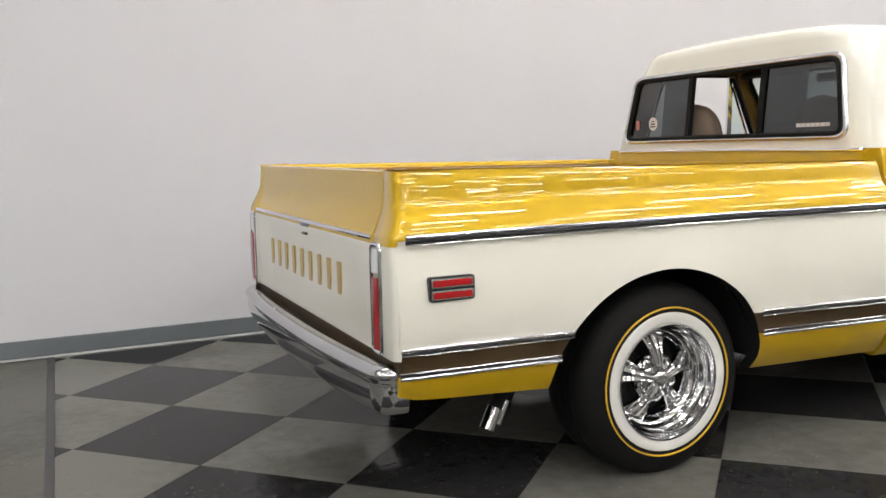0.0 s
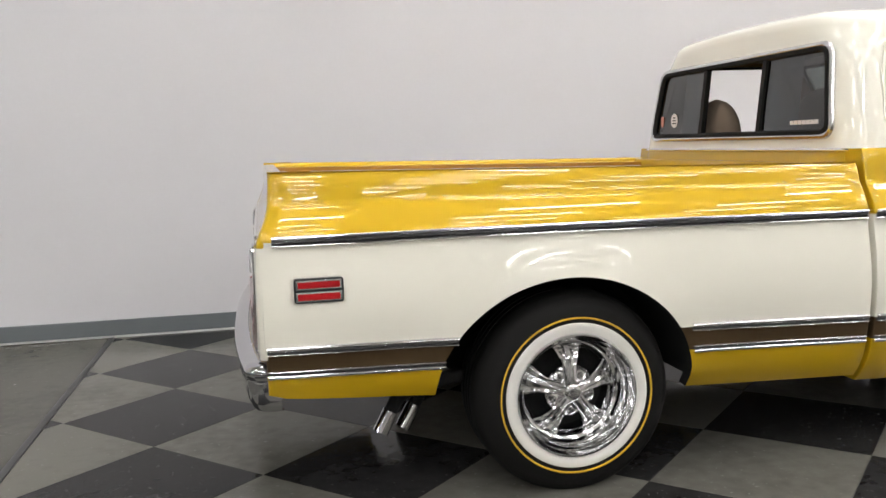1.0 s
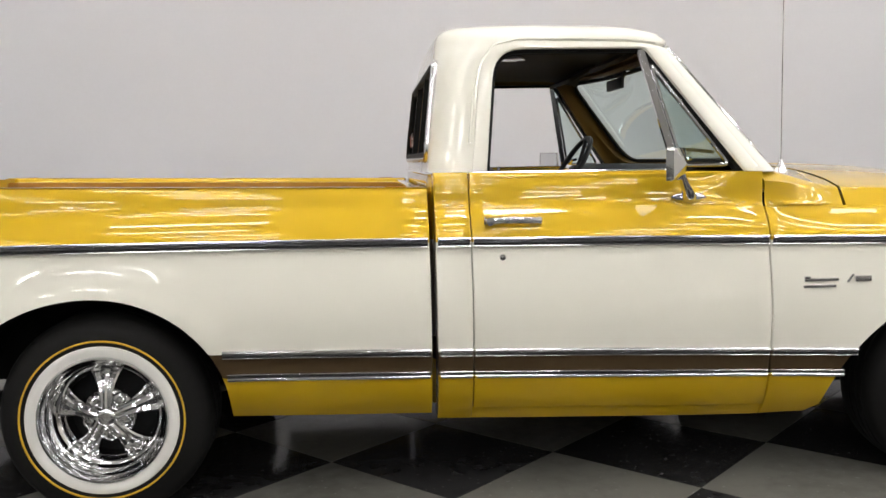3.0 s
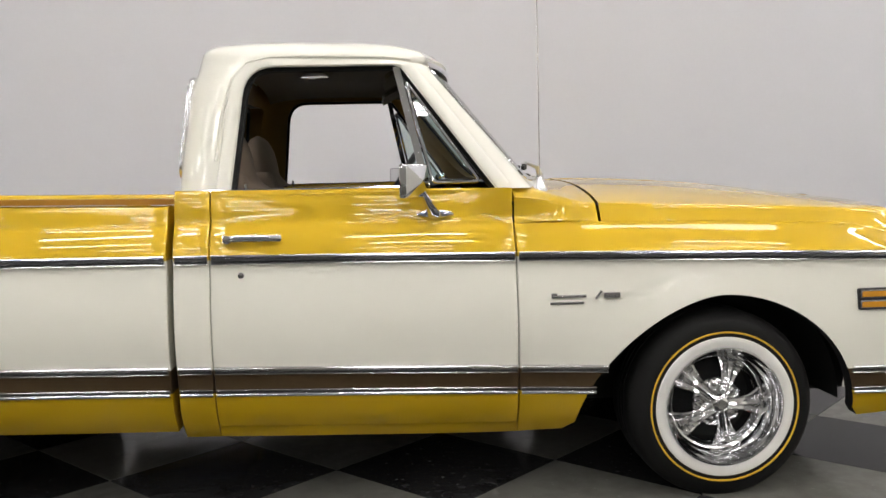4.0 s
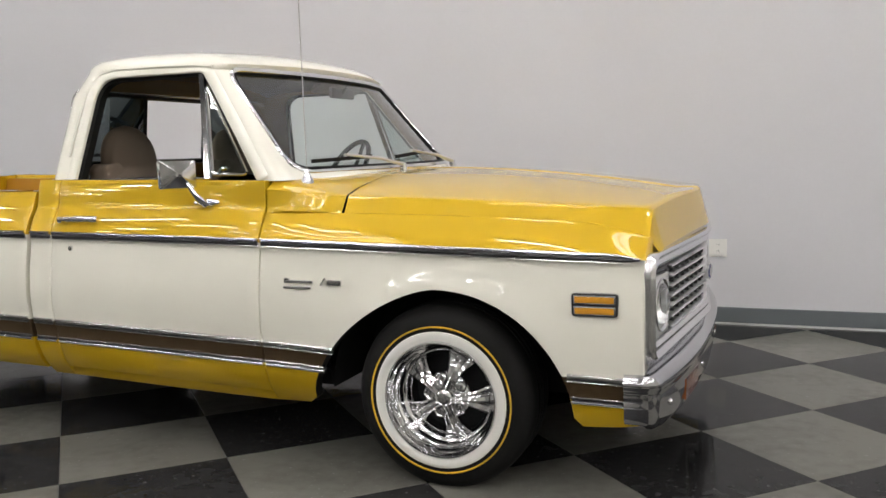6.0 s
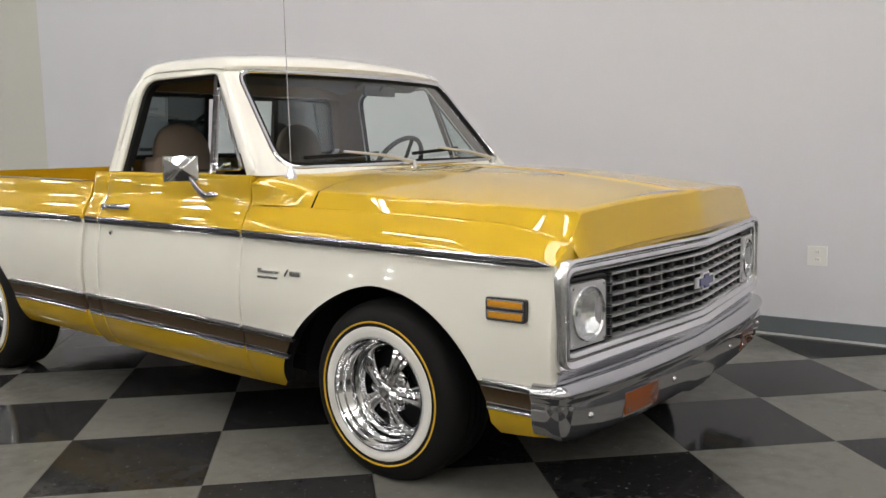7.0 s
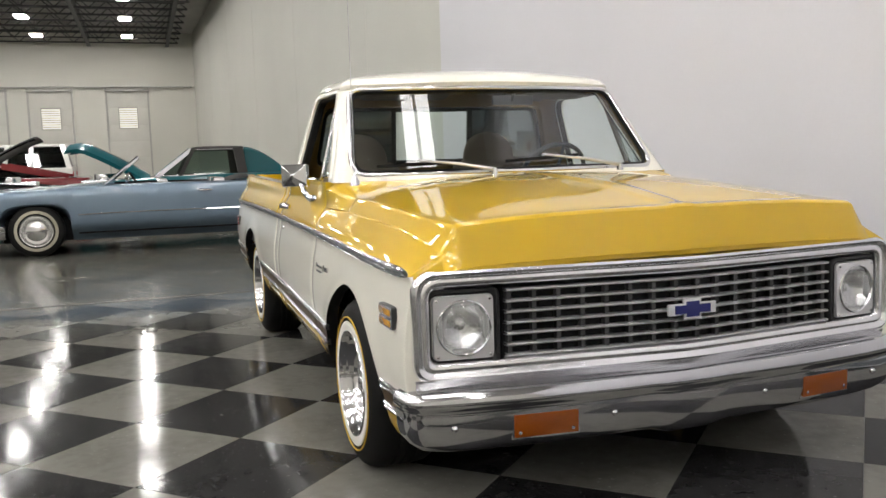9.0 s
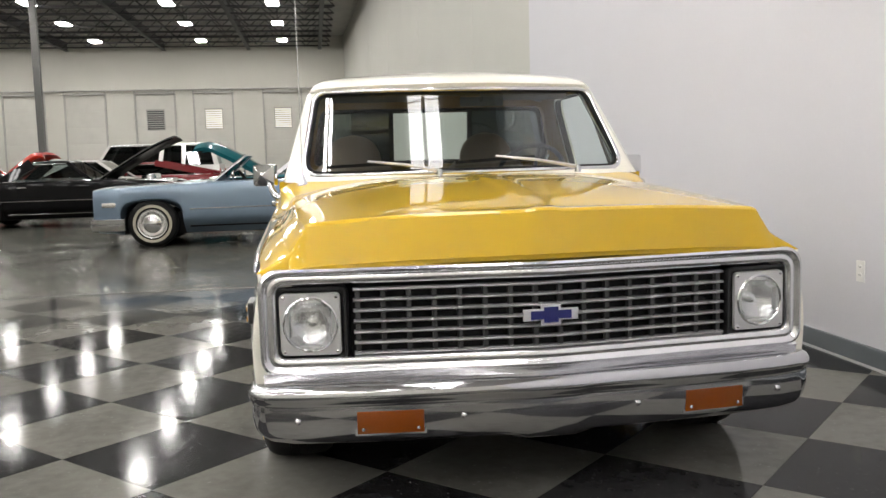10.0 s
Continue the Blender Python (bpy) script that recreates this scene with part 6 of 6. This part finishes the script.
        for xx in (cx0 + 0.45, cx0 + 1.25):
            for s in (-0.42, 0.42):
                bm = bmesh.new()
                box(bm, xx - 0.14, xx + 0.02, s - 0.34, s + 0.34, 0.58, zb + 0.06, 0.05)
                box(bm, xx, xx + 0.5, s - 0.34, s + 0.34, 0.56, 0.72, 0.05)
                part("seat", bm, CLEAR, t, "pale vinyl seat")
        bm = bmesh.new()
        rows = []
        for k in spread(0, 1, 0.1):
            x = cx0 - 0.35 + 0.62 * k
            rows.append([(x, wbs * u, zb + 0.01 + 0.085 * math.sin(math.pi * k) * (1 - 0.6 * abs(u) ** 4)) for u in spread(-1, 1, 0.1)])
        sheet(bm, rows)
        part("folded_top", bm, RUBBER, t, "black folded soft top under its boot")
        for s in (-1, 1):
            bm = bmesh.new()
            sweep(bm, [(cx1 - 0.25, s * hw * 0.97, zb + 0.02), (cx1 - 0.27, s * (hw + 0.08), zb + 0.08)], ring(0.012, 6))
            lathe(bm, [(0, 0.03), (0.05, 0.02), (0.06, -0.01), (0, -0.012)], 14, "x", (cx1 - 0.27, s * (hw + 0.10), zb + 0.11))
            part("mirror", bm, CHROME, t)
        bm = bmesh.new()
        circle = [(0.19 * math.cos(a), 0.19 * math.sin(a), 0) for a in [2 * math.pi * k / 24 for k in range(24)]]
        sweep(bm, circle, ring(0.014, 6), closed=True)
        bmesh.ops.transform(bm, matrix=Matrix.Translation((cx1 - 0.40, 0.42, zb + 0.0)) @ Matrix.Rotation(-1.0, 4, "Y"), verts=bm.verts)
        part("steering_wheel", bm, RUBBER, t)
    else:
        bm = bmesh.new()
        rows = []
        for k, (dz, kx, ky) in enumerate(((-0.02, 1.0, 1.0), (0.02, 0.985, 0.985), (0.05, 0.90, 0.90), (0.065, 0.6, 0.6))):
            xm, xl = (ra + rb) / 2, (rb - ra) / 2
            o = rounded([(xm - xl * kx, -wr * ky), (xm + xl * kx, -wr * ky), (xm + xl * kx, wr * ky), (xm - xl * kx, wr * ky)], 0.14, 5)
            rows.append([(x, y, zt - 0.05 + dz) for x, y in o])
        g = sheet(bm, rows, close=True)
        bm.faces.new(g[-1])
        part("roof", bm, roof_paint or paint, t)
        b0, b1 = cx0, cx1
        mid = (ra + rb) / 2 - 0.05
        for s in (-1, 1):
            for a, b, k in (((b1, wbs), (rb - 0.03, wr), 0.035), ((b0 + 0.25 if kind != "wagon" else b0, wbs), (ra + 0.05, wr), rear_pillar if kind != "wagon" else 0.07)) + ((((0.5 * (b0 + b1) - 0.1, wbs), (mid, wr), 0.06), ((b0 + 0.28 * (b1 - b0), wbs), (ra + 0.28 * (rb - ra), wr), 0.06)) if kind == "wagon" else ()):
                if rear_paint and a[0] < 0:
                    continue
                bm = bmesh.new()
                sweep(bm, [(a[0], s * a[1], zb - 0.02), (b[0], s * b[1], zt - 0.03)], [(-k, -0.02), (k, -0.02), (k, 0.02), (-k, 0.02)], up=(0, 1, 0))
                part("pillar", bm, CHROME if rear_paint else roof_paint or paint, t)
            if rear_paint:  # broad covered quarter in the roof's material
                for xa, xb, k in ((ra + 0.10, ra + 0.16, 0.09), (b1 - 0.42, rb - 0.05, 0.035)):
                    bm = bmesh.new()
                    sweep(bm, [(xa, s * (wbs + 0.004), zb - 0.02), (xb, s * (wr + 0.004), zt - 0.03)], [(-k, -0.02), (k, -0.02), (k, 0.02), (-k, 0.02)], up=(0, 1, 0))
                    part("post", bm, roof_paint, t)
            bm = bmesh.new()
            sheet(bm, [[(ra + 0.05 if rear_paint else b0 + 0.1, s * (wbs - 0.012), zb - 0.01), (b1 - 0.02, s * (wbs - 0.012), zb - 0.01)], [(ra + 0.03, s * (wr - 0.012), zt - 0.04), (rb - 0.04, s * (wr - 0.012), zt - 0.04)]])
            part("side_window", bm, glazing or CAR_GLASS, t, "", 0)
            bm = bmesh.new()
            sweep(bm, [(ra + 0.10 if rear_paint else b0 + 0.12, s * wbs, zb + 0.01), (b1 - 0.03, s * wbs, zb + 0.01), (rb - 0.05, s * wr, zt - 0.05), (ra + 0.05, s * wr, zt - 0.05)], ring(0.012, 6), up=(0, 1, 0))
            part("window_trim", bm, CHROME, t)
        if rear_paint:  # the painted rear sweeps down from the roof in one curve
            bm = bmesh.new()
            rows = []
            for k in spread(0, 1, 0.1):
                x, z, y = ra + 0.06 + (b0 - 0.10 - ra) * k, zt - 0.015 - (zt - zb) * k**1.9, wr + (wbs - wr) * k
                rows.append([(x, -y, zb - 0.03), (x, -y, z - 0.05 * (1 - k)), (x, -0.93 * y, z - 0.012), (x, -0.6 * y, z + 0.01), (x, 0.0, z + 0.02), (x, 0.6 * y, z + 0.01), (x, 0.93 * y, z - 0.012), (x, y, z - 0.05 * (1 - k)), (x, y, zb - 0.03)])
            sheet(bm, rows)
            part("rear_deck", bm, rear_paint, t)
        for xa, xb in ((b1, rb),) if rear_paint else ((b1, rb), (b0, ra)):
            bm = bmesh.new()
            sheet(bm, [[(xa, -wbs, zb - 0.01), (xa, wbs, zb - 0.01)], [(xb, -wr, zt - 0.03), (xb, wr, zt - 0.03)]])
            part("windshield" if xa > xb else "back_window", bm, glazing or CAR_GLASS, t, "", 0)
        bm = bmesh.new()
        box(bm, b0 + 0.3, b1 - 0.4, -hw * 0.75, hw * 0.75, 0.5, zb - 0.05, 0.05)
        part("seats", bm, DASH, t)
    if hood_up:
        bm = bmesh.new()
        hl = x1 - 0.2 - (cx1 + 0.12)
        rows = []
        for k in spread(0, 1, 0.1):
            rows.append([(hl * k, hw * 0.82 * u * (1 - 0.05 * k), 0.045 * (1 - u * u) + 0.03 * math.sin(math.pi * k) - (0.03 if flat_hood else 0.14) * (max(0, k - 0.8) / 0.2) ** 2 - (0.02 if flat_hood else 0.10) * (max(0, abs(u) - 0.7) / 0.3) ** 1.5) for u in spread(-1, 1, 0.1)])
        top = sheet(bm, rows)
        rows2 = [[(a, b * 0.97, c - (0.035 if flat_hood else 0.07)) for a, b, c in r_] for r_ in rows]
        sheet(bm, rows2)
        ends = [(rows[0], rows2[0]), (rows[-1], rows2[-1]), ([r_[0] for r_ in rows], [r_[0] for r_ in rows2]), ([r_[-1] for r_ in rows], [r_[-1] for r_ in rows2])]
        for a, b in ends:
            sheet(bm, [a, b])
        tidy(bm, 1e-5)
        bmesh.ops.transform(bm, matrix=Matrix.Translation((cx1 + 0.10, 0, sh(cx1) + 0.05)) @ Matrix.Rotation(-radians(hood_up), 4, "Y"), verts=bm.verts)
        part("hood", bm, paint, t, "raised hood")
        bm = bmesh.new()
        box(bm, cx1 + 0.4, x1 - 0.5, -0.32, 0.32, 0.45, sh(cx1) + 0.02, 0.06)
        lathe(bm, [(0.0, 0.10), (0.19, 0.10), (0.20, 0.06), (0.20, 0.0), (0.0, 0.0)], 20, "z", ((cx1 + x1) / 2, 0, sh(cx1) + 0.02))
        part("engine", bm, ARGENT, t)
    return t


SKY = material("sky_blue_paint", (0.17, 0.235, 0.31), 0.35, 0.45, coat=0.8, vary=0.03, fine=600)
car("sky blue metallic vintage convertible with its black top folded down", (-7.77, -1.50), -90, SKY, 3.29, 0.83, 1.45, 1.0, [(-3.1, 0.90), (-2.6, 0.93), (-1.0, 0.93), (0.2, 0.94), (0.85, 0.93), (1.6, 0.895), (2.3, 0.865), (2.55, 0.835)], "convertible", (-1.23, 0.70, 0, 0.28, 1.33), r=0.36, sill=False, arches=(0.645, 0.50), bumper_z=0.36)
BLACKCAR = car_paint("black_car_paint", (0.004, 0.004, 0.0045), 0.35, 0.02)
car("glossy black vintage coupe with its hood raised", (-13.15, -6.05), 90, BLACKCAR, 2.85, 1.38, 1.25, 0.95, [(-2.7, 0.88), (-1.6, 0.93), (0.0, 0.95), (1.0, 0.94), (1.9, 0.91), (2.8, 0.80)], "coupe", (-1.25, 0.78, -0.50, 0.28, 1.37), 30, white=False, arches=(0.66, 0.60), glazing=glass("clear_car_glass", (0.6, 0.66, 0.65)), flat_hood=True)
VINYL = material("black_vinyl", (0.020, 0.018, 0.016), 0.55, vary=0.15, bump=0.2)
TEAL = car_paint("teal_paint", (0.006, 0.10, 0.12))
car("dark teal vintage coupe with a black roof and raised hood", (-11.45, -0.55), -90, TEAL, 2.9, 1.30, 1.05, 0.93, [(-2.5, 0.93), (-1.4, 0.99), (0.0, 0.99), (1.0, 0.96), (1.9, 0.92), (2.75, 0.82)], "coupe", (-1.45, 0.95, -0.72, 0.30, 1.53), 29, roof_paint=VINYL, rear_paint=TEAL, glazing=glass("pale_car_glass", (0.42, 0.50, 0.46)))
WHITECAR = car_paint("white_car_paint", (0.72, 0.71, 0.68))
car("white vintage sport utility wagon with dark side windows", (-22.6, -6.5), -90, WHITECAR, 3.2, 0.8, 1.2, 0.98, [(-2.8, 1.22), (-1.0, 1.22), (0.5, 1.20), (1.2, 1.15), (2.4, 1.08)], "wagon", (-2.72, 0.95, -2.6, 0.55, 1.93), r=0.38, white=False, low=0.36)
car("white vintage coupe with a long sloping rear", (-18.2, -6.6), 90, WHITECAR, 2.8, 0.85, 1.1, 0.93, [(-2.5, 0.90), (-1.0, 0.95), (0.8, 0.93), (2.25, 0.80)], "coupe", (-1.7, 0.85, -0.6, 0.25, 1.42), white=False)
MAROON = car_paint("maroon_paint", (0.16, 0.008, 0.012))
car("maroon vintage fastback coupe", (-20.3, -5.6), -90, MAROON, 2.75, 0.85, 1.1, 0.92, [(-2.5, 0.92), (-1.0, 0.95), (0.8, 0.93), (2.2, 0.80)], "coupe", (-2.2, 0.9, -0.35, 0.30, 1.34), white=False)
REDCAR = car_paint("red_car_paint", (0.42, 0.022, 0.010))
car("bright red vintage coupe with its hood raised", (-17.2, -9.35), 90, REDCAR, 2.8, 0.85, 1.1, 0.93, [(-2.5, 0.90), (-1.0, 0.95), (0.8, 0.95), (2.25, 0.84)], "coupe", (-1.3, 0.75, -0.7, 0.2, 1.40), 38, white=False)


# ---- checkered tiles, laid diagonally ----
tile_meshes = []
for mat in (TILE_LIGHT, TILE_DARK):
    bm = bmesh.new()
    h = TILE / 2 - 0.0009
    lo = [bm.verts.new((sx * h, sy * h, -0.005)) for sx, sy in ((-1, -1), (1, -1), (1, 1), (-1, 1))]
    up = [bm.verts.new((sx * h, sy * h, -0.0012)) for sx, sy in ((-1, -1), (1, -1), (1, 1), (-1, 1))]
    tp = [bm.verts.new((sx * (h - 0.0012), sy * (h - 0.0012), 0.0)) for sx, sy in ((-1, -1), (1, -1), (1, 1), (-1, 1))]
    bm.faces.new(tp)
    for i in range(4):
        j = (i + 1) % 4
        bm.faces.new((lo[i], lo[j], up[j], up[i]))
        bm.faces.new((up[i], up[j], tp[j], tp[i]))
    tile_meshes.append(mesh_of(bm, "tile", mat, 0))

bm = bmesh.new()
box(bm, EDGE_X, EAST_X - 0.02, -13.9, WALL_Y - 0.03, -0.0058, -0.0035)
tiled = setting("tiled_floor", bm, BORDER, "black and grey checkered vinyl tiles laid diagonally, glossy with scuffs", "floor")
C45 = math.sqrt(0.5)
A0, B0 = 0.131, 1.473
rest = [bmesh.new(), bmesh.new()]
near = []
for i in range(-40, 45):
    for j in range(-40, 45):
        a, b = A0 + (i + 0.5) * TILE, B0 + (j + 0.5) * TILE
        x, y = (a + b) * C45, (a - b) * C45
        reach = TILE * C45
        if x + reach < EDGE_X or x - reach > EAST_X or y - reach > WALL_Y - 0.03 or y + reach < -13.9:
            continue
        k = (i + j) % 2
        cutx, cuty = x - reach < EDGE_X, y + reach > WALL_Y - 0.03
        if cutx or cuty or x + reach > EAST_X - 0.02 or y - reach < -13.9:
            b4 = rest[k]
            h = reach - 0.0013
            v = [b4.verts.new(p) for p in ((x - h, y, 0), (x, y - h, 0), (x + h, y, 0), (x, y + h, 0))]
            f = b4.faces.new(v)
        elif -2.2 < x < 7.2 and -4.6 < y < 2.2:
            near.append((k, x, y))
        else:
            b4 = rest[k]
            h = reach - 0.0013
            b4.faces.new([b4.verts.new(p) for p in ((x - h, y, 0), (x, y - h, 0), (x + h, y, 0), (x, y + h, 0))])
for k in (0, 1):
    for co, no in (((EDGE_X, 0, 0), (-1, 0, 0)), ((0, WALL_Y - 0.032, 0), (0, 1, 0)), ((EAST_X - 0.02, 0, 0), (1, 0, 0)), ((0, -13.9, 0), (0, -1, 0))):
        bmesh.ops.bisect_plane(rest[k], geom=rest[k].verts[:] + rest[k].edges[:] + rest[k].faces[:], plane_co=co, plane_no=no, clear_outer=True)
    ob = part("cut_tiles", rest[k], (TILE_LIGHT, TILE_DARK)[k], tiled, "", 0)
    ob["kind"] = "stuff"
for k, x, y in near:
    ob = new("tile", tile_meshes[k])
    ob.parent = tiled
    ob.matrix_basis = pose(x, y, 0, 0, 0, 45 + 90 * ((int(x * 7) + int(y * 5)) % 4))
